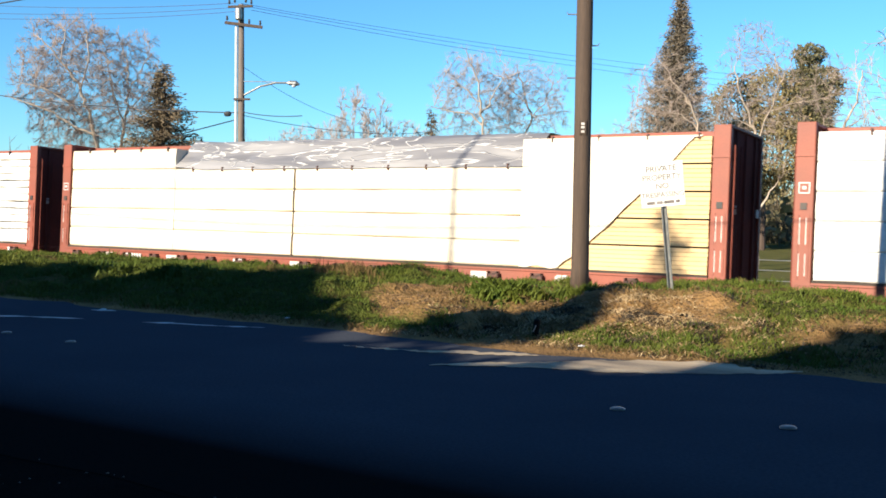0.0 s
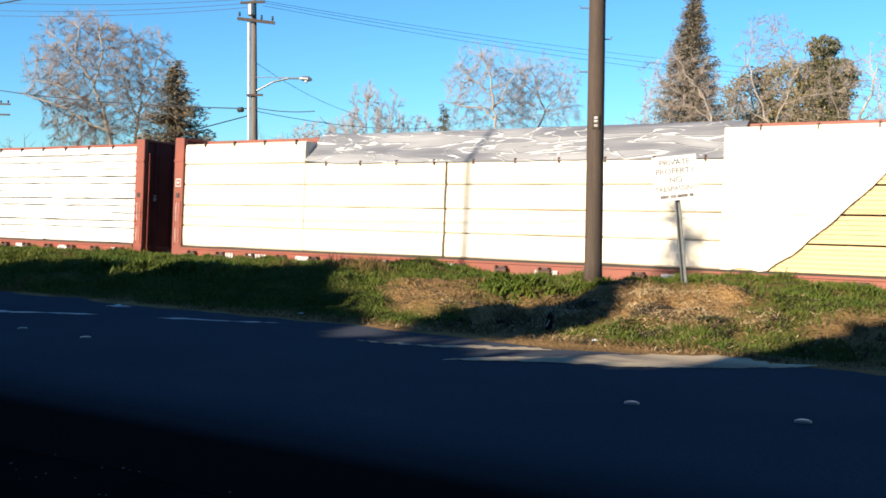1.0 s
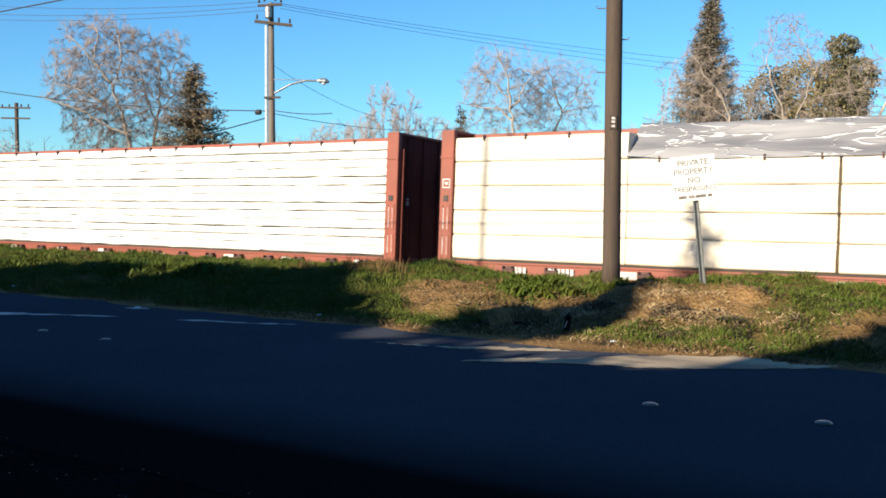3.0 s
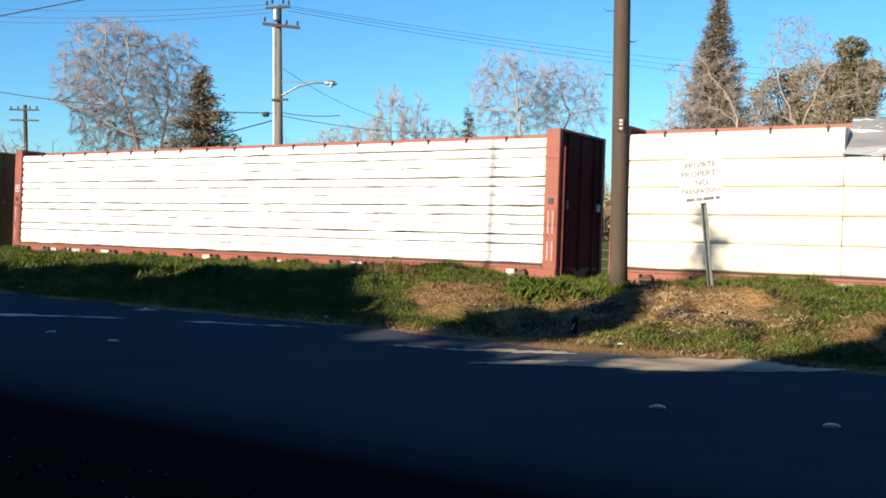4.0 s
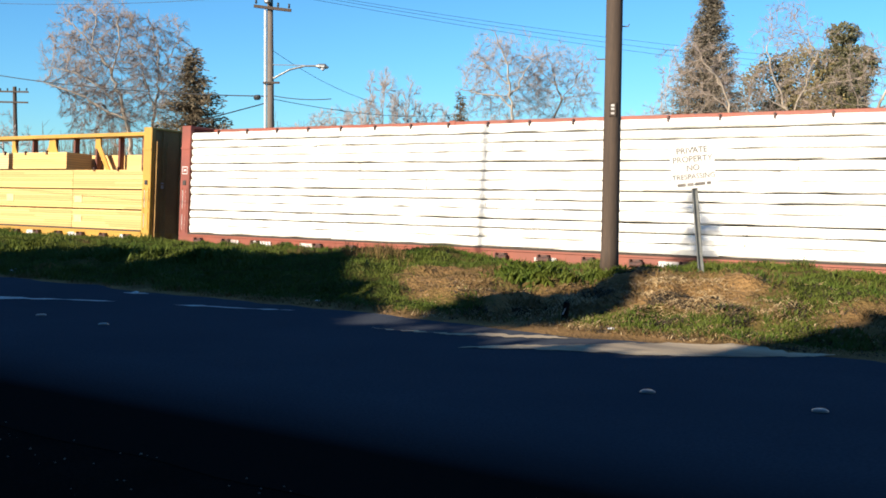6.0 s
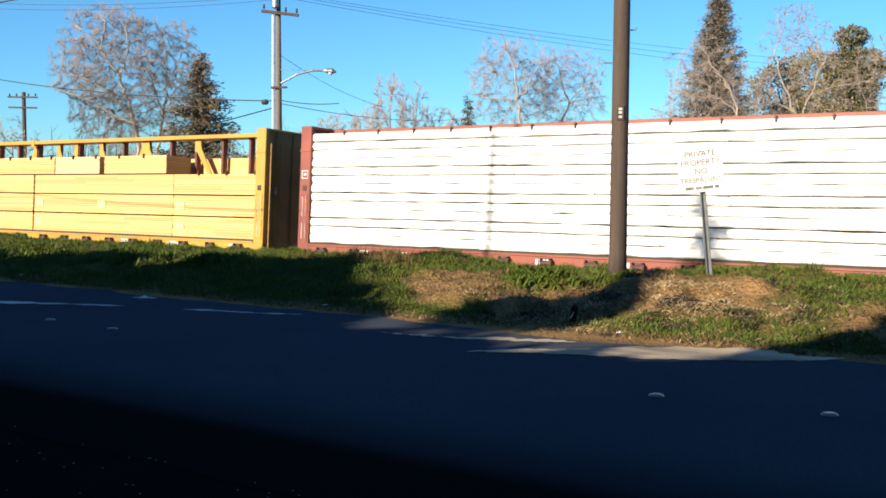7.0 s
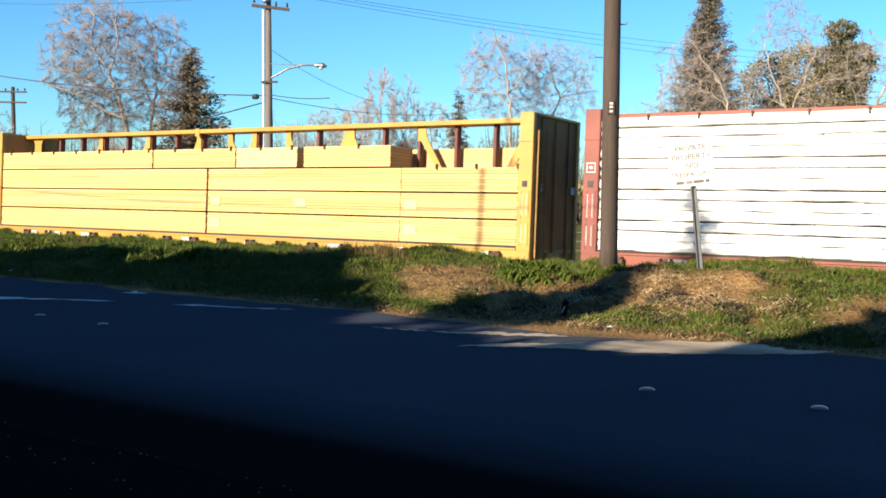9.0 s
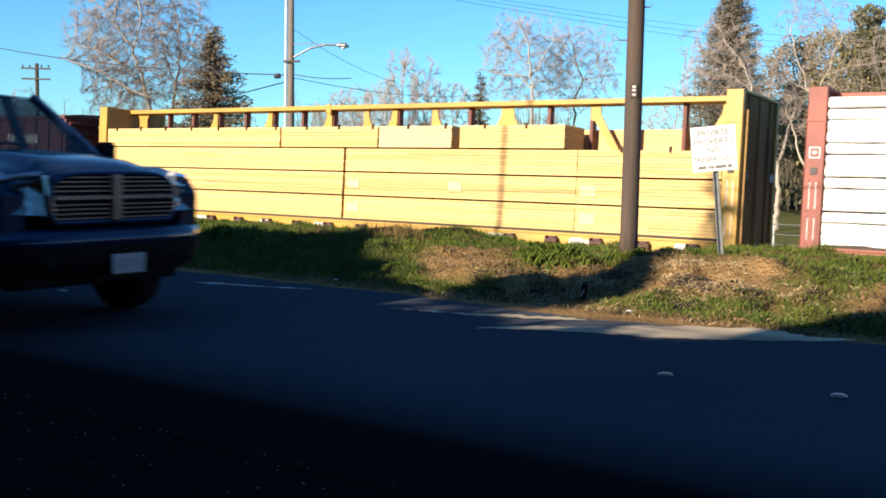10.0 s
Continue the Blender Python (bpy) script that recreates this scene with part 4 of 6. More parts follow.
def street_pole():
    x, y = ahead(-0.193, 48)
    z = -2.0
    p = empty("utility_pole", "grey wooden utility pole with crossarms, conduit and a street lamp", "utility pole", pose(x, y, z, 0, 0, 32.5))
    top = 12.2
    part("shaft", tube(bmesh.new(), [(0, 0, 0), (0, 0, 6), (0, 0, top)], [0.19, 0.165, 0.13], 12), M["grey_pole_wood"], p, smooth=True)
    part("conduit", tube(bmesh.new(), [(-0.26, -0.1, 0), (-0.2, -0.1, top - 1.0)], 0.06, 8), M["conduit"], p, "pale metal conduit")
    part("crossarm", beam(bmesh.new(), (-0.7, -0.2, top - 0.85), (1.0, -0.2, top - 1.05), 0.11, 0.13), M["pole_wood"], p)
    part("crossarm", beam(bmesh.new(), (-0.55, -0.2, top - 0.15), (0.55, -0.2, top - 0.1), 0.1), M["pole_wood"], p)
    part("crossarm", beam(bmesh.new(), (-0.3, -0.2, 7.9), (0.45, -0.2, 7.9), 0.09), M["pole_wood"], p)
    for dx, dz in ((-0.5, -0.03), (-0.25, 0.05), (0.25, 0.05), (0.5, -0.02), (-0.6, -0.75), (0.9, -0.95), (0.4, -0.9)):
        bm = bmesh.new()
        tube(bm, [(dx, -0.2, top + dz), (dx, -0.2, top + dz + 0.07), (dx, -0.2, top + dz + 0.12), (dx, -0.2, top + dz + 0.2)], [0.03, 0.06, 0.04, 0.05], 8)
        part("insulator", bm, M["cable"], p)
    bm = bmesh.new()
    tube(bm, [(-0.05, -0.32, top - 0.75), (-0.05, -0.32, top - 0.7), (-0.05, -0.32, top - 0.25), (-0.05, -0.32, top - 0.2)], [0.12, 0.16, 0.16, 0.1], 12)
    part("transformer", bm, M["galvanised"], p, "small grey transformer can")
    arm = part("lamp_arm", tube(bmesh.new(), [(0.15, -0.1, 8.1), (0.9, -0.1, 8.5), (1.6, -0.1, 8.67), (2.2, -0.1, 8.67)], 0.045, 8), M["galvanised"], p)
    part("arm_stay", tube(bmesh.new(), [(0.12, -0.1, 8.72), (1.6, -0.1, 8.7)], 0.02, 6), M["galvanised"], p)
    bm = bmesh.new()
    tube(bm, [(2.1, -0.1, 8.67), (2.25, -0.1, 8.67), (2.5, -0.1, 8.65), (2.68, -0.1, 8.6)], [0.05, 0.11, 0.13, 0.04], 10)
    part("lamp_head", bm, M["galvanised"], arm, "grey cobra-head street lamp")
    part("lamp_lens", tube(bmesh.new(), [(2.42, -0.1, 8.58), (2.42, -0.1, 8.5), (2.42, -0.1, 8.46)], [0.1, 0.09, 0.03], 10), M["lens"], arm)
    return Vector((x, y, z))


def far_pole():
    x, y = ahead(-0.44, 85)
    p = empty("utility_pole", "dark distant wooden utility pole with two crossarms", "utility pole", pose(x, y, -2, 0, 0, 30))
    part("shaft", tube(bmesh.new(), [(0, 0, 0), (0, 0, 11)], [0.2, 0.15], 10), M["pole_wood"], p)
    for zz, w in ((10.6, 1.25), (9.75, 1.2)):
        part("crossarm", beam(bmesh.new(), (-w, -0.2, zz), (w, -0.2, zz - 0.05), 0.13), M["pole_wood"], p)
    for dx in (-1.1, -0.5, 0.5, 1.1):
        part("insulator", tube(bmesh.new(), [(dx, -0.2, 10.65), (dx, -0.2, 10.85)], [0.05, 0.07], 6), M["cable"], p)


def wire(a, b, sag, r, label="thin dark overhead wire between poles"):
    pts = []
    for i in range(25):
        t = i / 24
        p = Vector(a).lerp(Vector(b), t)
        p.z -= sag * 4 * t * (1 - t)
        pts.append(p)
    tagged(part("overhead_wire", tube(bmesh.new(), pts, r, 5), M["cable"]), label, "wire", "overhead wires")


near_pole()
p = empty("utility_pole", "plain brown wooden utility pole on the bank", "utility pole", pose(-46, 12.6, 0.1))
part("shaft", tube(bmesh.new(), [(0, 0, 0), (0, 0, 5), (0, 0, 11)], [0.13, 0.11, 0.09], 14), M["pole_wood"], p, smooth=True)
sp = street_pole()
far_pole()


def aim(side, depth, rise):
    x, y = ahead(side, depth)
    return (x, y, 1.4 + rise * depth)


ptop = sp + Vector((0, 0, 12.2))
for k, (dz, e) in enumerate(((0.05, 0.142), (-0.1, 0.136), (-0.3, 0.131))):
    wire(ptop + Vector((0.3 * k, 0, dz)), aim(0.5, 84, e - 0.03 - 0.002 * k), 0.9, 0.009)
for k, (dz, e) in enumerate(((0.1, 0.196), (-0.05, 0.186), (-0.2, 0.18))):
    wire(ptop + Vector((-0.3, 0.2 * k, dz)), aim(-0.6, 60, e), 0.6, 0.011)
wire(sp + Vector((0, 0, 7.3)), aim(-0.5, 70, 0.108), 0.4, 0.028, "dark overhead telephone cable")
wire(sp + Vector((0, 0, 7.35)), aim(-0.135, 46, 0.079), 0.1, 0.02, "dark overhead telephone cable")
wire(sp + Vector((0, 0, 7.2)), aim(0.03, 100, 0.075), 1.0, 0.016, "dark overhead telephone cable")
wire(sp + Vector((-0.3, 0, 7.0)), aim(-0.26, 47, 0.058), 0.0, 0.026, "taut guy cable of a pole")
wire(sp + Vector((0.1, 0, 9.4)), aim(-0.09, 60, 0.075), 0.3, 0.011)
wire((-5.85, 12.38, 5.55), (-46, 12.5, 6.2), 0.8, 0.013, "thick near overhead cable")
bm = tube(bmesh.new(), [(-0.18, 0, 0), (-0.12, 0, 0), (0.12, 0, 0), (0.18, 0, 0)], [0.05, 0.12, 0.12, 0.05], 8)
tagged(part("splice_box", bm, M["cable"], matrix=Matrix.Translation(sp + Vector((-0.55, -0.3, 7.25)))), "black cable splice case on a wire", "splice case")


def text_mesh(body, size, x, z, y, parent, mat):
    cu = bpy.data.curves.new("writing", "FONT")
    cu.body, cu.size, cu.align_x, cu.align_y, cu.extrude = body, size, "CENTER", "CENTER", 0.001
    tmp = bpy.data.objects.new("writing", cu)
    me = bpy.data.meshes.new_from_object(tmp)
    bpy.data.objects.remove(tmp)
    me.materials.append(mat)
    ob = new("writing", me)
    ob.parent = parent
    ob.matrix_basis = pose(x, y, z, 90)
    return ob


def warning_sign():
    x, y = -4.48, 12.25
    z = ground_height(x, y) - 0.05
    s = empty("warning_sign", "white private property sign on a leaning galvanised post", "sign", pose(x, y, z, 0, 0, 31))
    bm = bmesh.new()
    top = (-0.15, 0.0, 1.33)
    a, b = Vector((0, 0, -0.2)), Vector(top)
    for dx, w, dy in ((-0.028, 0.012, 0.0), (0.028, 0.012, 0.0), (0, 0.05, 0.018)):
        beam(bm, a + Vector((dx, dy, 0)), b + Vector((dx, dy, 0)), w, 0.03 if w < 0.02 else 0.005)
    part("post", bm, M["galvanised"], s, "galvanised steel channel post")
    bm = bmesh.new()
    box(bm, -0.265, 0.265, -0.004, 0.004, -0.27, 0.27, 0.002)
    board = part("board", bm, M["sign_white"], s, "white sheet-metal board with worn black letters", matrix=pose(-0.16, -0.03, 1.36, 2, -6, 0))
    for line, zz, size in (("PRIVATE", 0.19, 0.1), ("PROPERTY", 0.085, 0.1), ("NO", -0.02, 0.1), ("TRESPASSING", -0.125, 0.086)):
        text_mesh(line, size, 0.0, zz, -0.0065, board, M["sign_ink"])
    bm = bmesh.new()
    for x0, w in ((-0.2, 0.1), (-0.08, 0.07), (0.01, 0.12), (0.15, 0.05)):
        box(bm, x0, x0 + w, -0.0075, -0.0055, -0.235, -0.2)
    part("small_print", bm, M["sign_ink"], board)
    for zz in (0.22, -0.22):
        part("bolt", tube(bmesh.new(), [(0.01, -0.004, zz), (0.01, -0.012, zz)], 0.012, 6), M["galvanised"], board)


warning_sign()

# a short reflector stub at the foot of the bank
stub = empty("marker_stub", "short dark reflector stub with a white band at the road edge", "marker post", pose(-4.86, 9.36, ground_height(-4.86, 9.36) - 0.02, 0, 9, 0))
part("stub", box(bmesh.new(), -0.035, 0.03, -0.02, 0.02, -0.05, 0.19, 0.01), M["dark_trim"], stub)
part("band", beam(bmesh.new(), (-0.018, -0.021, 0.06), (0.004, -0.021, 0.13), 0.008, 0.016), M["litter_white"], stub)


# ---- trees ----
class Geo:
    """Collects triangles and quads quickly."""
    def __init__(self):
        self.v, self.f = [], []

    def tube(self, a, b, ra, rb, sides=3):
        way = (b - a).normalized()
        ref = Vector((1, 0, 0)) if abs(way.x) < 0.8 else Vector((0, 1, 0))
        s = way.cross(ref).normalized()
        u = way.cross(s)
        k = len(self.v)
        for p, r in ((a, ra), (b, rb)):
            for i in range(sides):
                q = i * math.tau / sides
                self.v.append(p + (s * math.cos(q) + u * math.sin(q)) * r)
        for i in range(sides):
            j = (i + 1) % sides
            self.f.append((k + i, k + j, k + sides + j, k + sides + i))

    def leaf(self, p, way, size, rnd, wide=0.5):
        s = Vector((rnd.uniform(-1, 1), rnd.uniform(-1, 1), rnd.uniform(-1, 1))).cross(way).normalized() * size * wide
        k = len(self.v)
        self.v += [p, p + way * size * 0.5 + s, p + way * size, p + way * size * 0.5 - s]
        self.f.append((k, k + 1, k + 2, k + 3))

    def mesh(self, name, mat, parent, label=""):
        me = bpy.data.meshes.new(name)
        me.from_pydata([tuple(p) for p in self.v], [], self.f)
        me.materials.append(mat)
        ob = new(name, me)
        ob.parent = parent
        if label:
            tagged(ob, label)
        return ob


def turn(way, rnd, amount):
    side = Vector((rnd.gauss(0, 1), rnd.gauss(0, 1), rnd.gauss(0, 1)))
    return (way + side.normalized() * amount).normalized()


def bare_tree(name, x, y, z, crown, seed, label, trunks=1, bark="pale_bark", points=700, reach=0.34, twig=0.007, twigs=3, tuft=0.4, up=0.0, tips="twig", limbs=(), girth=0.16, spray=0.75):
    """A leafless tree that grows towards points scattered in an egg-shaped crown (radius, middle, half height, offset).
    limbs: stems and boughs as (side, height) marks, the stems from the ground up; without them it grows plain trunks."""
    rng = np.random.default_rng(seed)
    rnd = random.Random(seed)
    t = empty(name, label, "tree", pose(x, y, z, 0, 0, 32.56 if limbs else 0))
    rx, cz, rz = crown[:3]
    d = rng.normal(size=(points, 3))
    d /= np.linalg.norm(d, axis=1)[:, None]
    d *= (rng.uniform(0.25, 1.0, points) ** 0.5)[:, None]
    wob = np.array([1 + 0.42 * noise.noise(Vector(tuple(v * 1.7 + seed))) for v in d])[:, None]
    goal = d * wob * np.array([rx, rx * (0.7 if limbs else 1), rz]) + np.array([crown[3] if len(crown) > 3 else 0, 0, cz])
    goal = goal[goal[:, 2] > 1.0]
    nodes, parent, least = [], [], {}
    for limb in limbs:
        lean = rnd.uniform(-0.25, 0.25)
        prev, far = -1, 0.0
        if limb[0][1] > 1.0 and nodes:
            prev = int(np.argmin([np.hypot(q[0] - limb[0][0], q[2] - limb[0][1]) for q in nodes]))
        start = nodes[prev] if prev >= 0 else np.array([limb[0][0], 0.0, limb[0][1]])
        r0 = girth if prev < 0 else least.get(prev, girth) * 0.62
        whole = sum(math.dist(p, q) for p, q in zip(limb, limb[1:]))
        for p, q in zip(limb, limb[1:]):
            n = max(1, int(math.dist(p, q) / reach))
            for i in range(n):
                u = (i + 1) / n
                far += math.dist(p, q) / n
                c = np.array([p[0] + (q[0] - p[0]) * u + 0.05 * rnd.gauss(0, 1), start[1] + lean * far, p[1] + (q[1] - p[1]) * u])
                nodes.append(c)
                parent.append(prev)
                prev = len(nodes) - 1
                least[prev] = r0 * (1 - 0.82 * far / whole)
    for k in range(0 if limbs else trunks):
        a = k * math.tau / max(1, trunks) + rnd.uniform(0, 1)
        lean = 0.0 if trunks == 1 else 0.3
        base = np.array([0.25 * math.cos(a) * (trunks > 1), 0.25 * math.sin(a) * (trunks > 1), -0.3])
        prev = -1
        h = 0.0
        while h < max(1.2, cz - rz * 1.0):
            nodes.append(base + np.array([math.cos(a) * lean * h + 0.1 * math.sin(h * 1.3 + k), math.sin(a) * lean * h + 0.1 * math.cos(h + k), h]))
            parent.append(prev)
            prev = len(nodes) - 1
            h += reach * 1.5
    near = np.full(len(goal), 0)
    dist = np.full(len(goal), 1e9)
    fresh = 0
    for _ in range(90):
        arr = np.array(nodes[fresh:])
        dd = np.linalg.norm(goal[:, None, :] - arr[None], axis=2)
        j = dd.argmin(1)
        better = dd[np.arange(len(goal)), j] < dist
        near = np.where(better, j + fresh, near)
        dist = np.minimum(dist, dd.min(1))
        keep = dist > reach * 1.4
        goal, near, dist = goal[keep], near[keep], dist[keep]
        if not len(goal):
            break
        fresh = len(nodes)
        for i in np.unique(near):
            w = goal[near == i] - nodes[i]
            w = (w / np.linalg.norm(w, axis=1)[:, None]).mean(0) + rng.normal(0, 0.06, 3) + np.array([0, 0, up])
            nodes.append(nodes[i] + reach * w / (np.linalg.norm(w) + 1e-6))
            parent.append(i)
    grow = 2.3 if limbs else 2.1
    power = [0.0] * len(nodes)
    for i in range(len(nodes) - 1, -1, -1):
        if power[i] == 0.0:
            power[i] = twig ** grow
        if parent[i] >= 0:
            power[parent[i]] += power[i]
    rad = [max(p ** (1 / grow), least.get(i, 0.0)) for i, p in enumerate(power)]
    wood, fine = Geo(), Geo()
    for i, q in enumerate(nodes):
        j = parent[i]
        if j < 0:
            continue
        p, q = Vector(tuple(nodes[j])), Vector(tuple(q))
        thick = rad[i] > 0.019
        (wood if thick else fine).tube(p, q, min(rad[j], rad[i] * 1.3), rad[i], 6 if rad[i] > 0.06 else (4 if thick else 3))
        if rad[i] < 0.028:
            for _ in range(twigs):
                w = turn((q - p).normalized(), rnd, spray)
                e = q + w * tuft * rnd.uniform(0.5, 1.2)
                fine.tube(q, e, twig * 0.9, twig * 0.5, 3)
                m = q.lerp(e, 0.6)
                fine.tube(m, m + turn(w, rnd, 0.9) * tuft * 0.5, twig * 0.7, twig * 0.4, 3)
    wood.mesh("trunk", M[bark], t)
    fine.mesh("crown", M[tips], t, "bare leafless twigs")
    return t


def conifer(name, x, y, z, height, radius, seed, label, bare=0.1, taper=0.95, mat="needles", n=90, droop=0.25, leaf=0.5, boughs=3, ragged=0.4):
    rnd = random.Random(seed)
    t = empty(name, label, "tree", pose(x, y, z))
    wood, green = Geo(), Geo()
    wood.tube(Vector((0, 0, -0.3)), Vector((0, 0, height * 0.5)), height * 0.018, height * 0.011, 8)
    wood.tube(Vector((0, 0, height * 0.5)), Vector((0, 0, height)), height * 0.011, 0.02, 6)
    for i in range(n):
        u = bare + (1 - bare) * (i + rnd.random()) / n
        zz = height * u
        rr = radius * (1 - u) ** taper * rnd.uniform(1.12 - ragged, 1.12) + 0.1
        for _ in range(boughs):
            a = rnd.uniform(0, math.tau)
            w = Vector((math.cos(a), math.sin(a), rnd.uniform(0.0, 0.3)))
            p, q = Vector((0, 0, zz)), Vector((0, 0, zz)) + w * rr - Vector((0, 0, droop * rr))
            wood.tube(p, q, 0.03, 0.01, 3)
            m = max(8, int(rr * 46))
            for k in range(m):
                f = (k + rnd.random()) / m
                c = p.lerp(q, f) + Vector((rnd.gauss(0, 0.12), rnd.gauss(0, 0.12), rnd.gauss(0, 0.1)))
                green.leaf(c, (w + Vector((rnd.gauss(0, 0.7), rnd.gauss(0, 0.7), rnd.gauss(-0.3, 0.4)))).normalized(), leaf * rnd.uniform(0.5, 1.1), rnd, 0.12)
    wood.mesh("trunk", M["brown_bark"], t)
    green.mesh("crown", M[mat], t, "brownish-green needled boughs")
    return t


def leafy_tree(name, x, y, z, blobs, trunk_h, seed, label, mat="dark_leaves", n=2600, leaf=0.32, wide=0.45, girth=0.32):
    """Crown of many leaf sprays gathered round several boughs; blobs: (x, y, z, rx, rz)."""
    rnd = random.Random(seed)
    t = empty(name, label, "tree", pose(x, y, z))
    wood, green = Geo(), Geo()
    wood.tube(Vector((0, 0, -0.3)), Vector((0, 0, trunk_h)), girth, girth * 0.62, 9)
    total = sum(b[3] ** 2 * b[4] for b in blobs)
    for bx, by, bz, rx, rz in blobs:
        c = Vector((bx, by, bz))
        wood.tube(Vector((0, 0, trunk_h * 0.8)), c, min(0.14, girth * 0.6), min(0.05, girth * 0.3), 5)
        for _ in range(int(n * rx * rx * rz / total)):
            d = Vector((rnd.gauss(0, 1), rnd.gauss(0, 1), rnd.gauss(0, 1))).normalized()
            f = rnd.uniform(0.55, 1.0) * (1 + 0.35 * noise.noise(d * 2.2 + c))
            p = c + Vector((d.x * rx, d.y * rx, d.z * rz)) * f
            w = turn(d, rnd, 1.2)
            green.leaf(p, w, leaf * rnd.uniform(0.6, 1.3), rnd, wide)
    wood.mesh("trunk", M["brown_bark"], t)
    green.mesh("crown", M[mat], t, "dense evergreen foliage")
    return t


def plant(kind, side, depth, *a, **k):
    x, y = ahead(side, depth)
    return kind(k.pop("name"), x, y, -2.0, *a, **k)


SYC = "bare pale-barked sycamore with a spreading twiggy crown"
GREY = "bare grey-twigged tree in the distance"
plant(bare_tree, -0.33, 62, (4.25, 9.95, 4.3, -0.45), 14, SYC, name="sycamore", points=4200, twig=0.0095, twigs=8, tuft=0.5, reach=0.3, tips="brown_twig", girth=0.2, limbs=(
    ((0.55, -0.30), (0.45, 6.35), (0.02, 8.35), (-0.41, 9.85), (-1.28, 11.05), (-2.25, 12.25)), ((0.55, 1.60), (1.15, 4.00), (1.60, 6.55), (1.89, 8.45), (2.03, 9.95), (1.89, 11.55), (1.45, 12.85)),
    ((0.31, 6.95), (-0.85, 7.45), (-2.25, 8.35), (-4.35, 9.05)), ((0.02, 7.65), (-1.15, 8.85), (-2.25, 9.55), (-3.65, 9.85)), ((1.95, 9.45), (2.85, 10.85), (3.35, 12.05)), ((-0.25, 9.55), (0.02, 11.25), (-0.15, 12.75)),
    ((1.75, 7.65), (1.05, 9.65), (0.75, 11.65)), ((-1.25, 11.05), (-1.15, 12.85)), ((1.75, 8.25), (2.65, 9.25), (3.45, 9.95))))
plant(bare_tree, -0.45, 80, (3.0, 5.0, 3.6), 16, GREY, name="bare_tree", points=400, bark="twig", twig=0.02)
plant(bare_tree, -0.125, 95, (3.0, 6.0, 4.2), 21, GREY, name="bare_tree", bark="twig", points=420, twig=0.017, twigs=5, tuft=0.7, reach=0.45)
plant(bare_tree, -0.086, 92, (1.9, 8.2, 4.6), 22, GREY, name="bare_tree", bark="twig", points=420, up=0.5, twig=0.0155, twigs=9, tuft=0.75, reach=0.45, spray=0.5)
plant(bare_tree, -0.062, 93, (1.8, 7.6, 4.4), 27, GREY, name="bare_tree", bark="twig", points=380, up=0.5, twig=0.0155, twigs=9, tuft=0.75, reach=0.45, spray=0.5)
plant(bare_tree, -0.15, 92, (2.6, 5.8, 3.9), 51, GREY, name="bare_tree", bark="twig", points=380, twig=0.015, twigs=9, tuft=0.6, reach=0.45)
plant(bare_tree, -0.105, 90, (2.4, 6.0, 4.3), 52, GREY, name="bare_tree", bark="twig", points=380, up=0.3, twig=0.015, twigs=9, tuft=0.6, reach=0.45)
plant(bare_tree, -0.036, 94, (2.6, 6.0, 4.2), 53, GREY, name="bare_tree", bark="twig", points=380, up=0.3, twig=0.015, twigs=9, tuft=0.6, reach=0.45)
plant(bare_tree, 0.0346, 66, (2.9, 9.7, 2.9, -0.3), 31, SYC, name="sycamore", points=1500, twig=0.0078, twigs=8, tuft=0.48, reach=0.32, girth=0.15, limbs=(
    ((0.2, -0.3), (0.1, 7.6), (0.0, 9.0), (-0.35, 10.8), (-0.95, 12.3)), ((0.1, 7.9), (-0.6, 8.7), (-1.7, 8.8), (-2.9, 9.1)), ((0.05, 8.6), (0.7, 9.8), (1.3, 10.9)), ((0.0, 9.2), (-1.2, 10.3), (-2.2, 11.1))))
plant(bare_tree, 0.0795, 67, (2.6, 9.6, 2.8, 0.2), 34, SYC, name="sycamore", points=1300, twig=0.0078, twigs=8, tuft=0.48, reach=0.32, girth=0.15, limbs=(
    ((0.0, -0.3), (-0.1, 7.6), (0.3, 8.7), (-0.3, 10.6), (-0.7, 12.0)), ((0.25, 8.7), (1.0, 9.6), (1.6, 10.8)), ((0.3, 8.8), (1.4, 9.0), (2.5, 9.2)), ((0.0, 9.6), (-1.0, 10.4), (-1.9, 11.6))))
plant(bare_tree, 0.17, 90, (3.2, 6.4, 3.6), 35, GREY, name="bare_tree", bark="twig", points=350, twig=0.017, twigs=5, tuft=0.7, reach=0.45)
plant(bare_tree, 0.196, 72, (1.7, 8.8, 3.6), 36, SYC, name="sycamore", points=500, twig=0.012, twigs=8)
plant(bare_tree, 0.231, 52, (1.9, 8.6, 2.4, -0.7), 43, SYC, name="sycamore", points=420, twig=0.0085, twigs=6, tuft=0.42, reach=0.3, girth=0.15, tips="pale_twig", limbs=(
    ((0.3, -0.3), (0.3, 4.0), (0.2, 7.2), (-0.4, 8.3), (-1.0, 8.8)), ((0.2, 7.0), (-0.7, 7.6), (-1.5, 7.7)), ((-0.2, 7.9), (-1.2, 9.4), (-1.7, 10.2))))
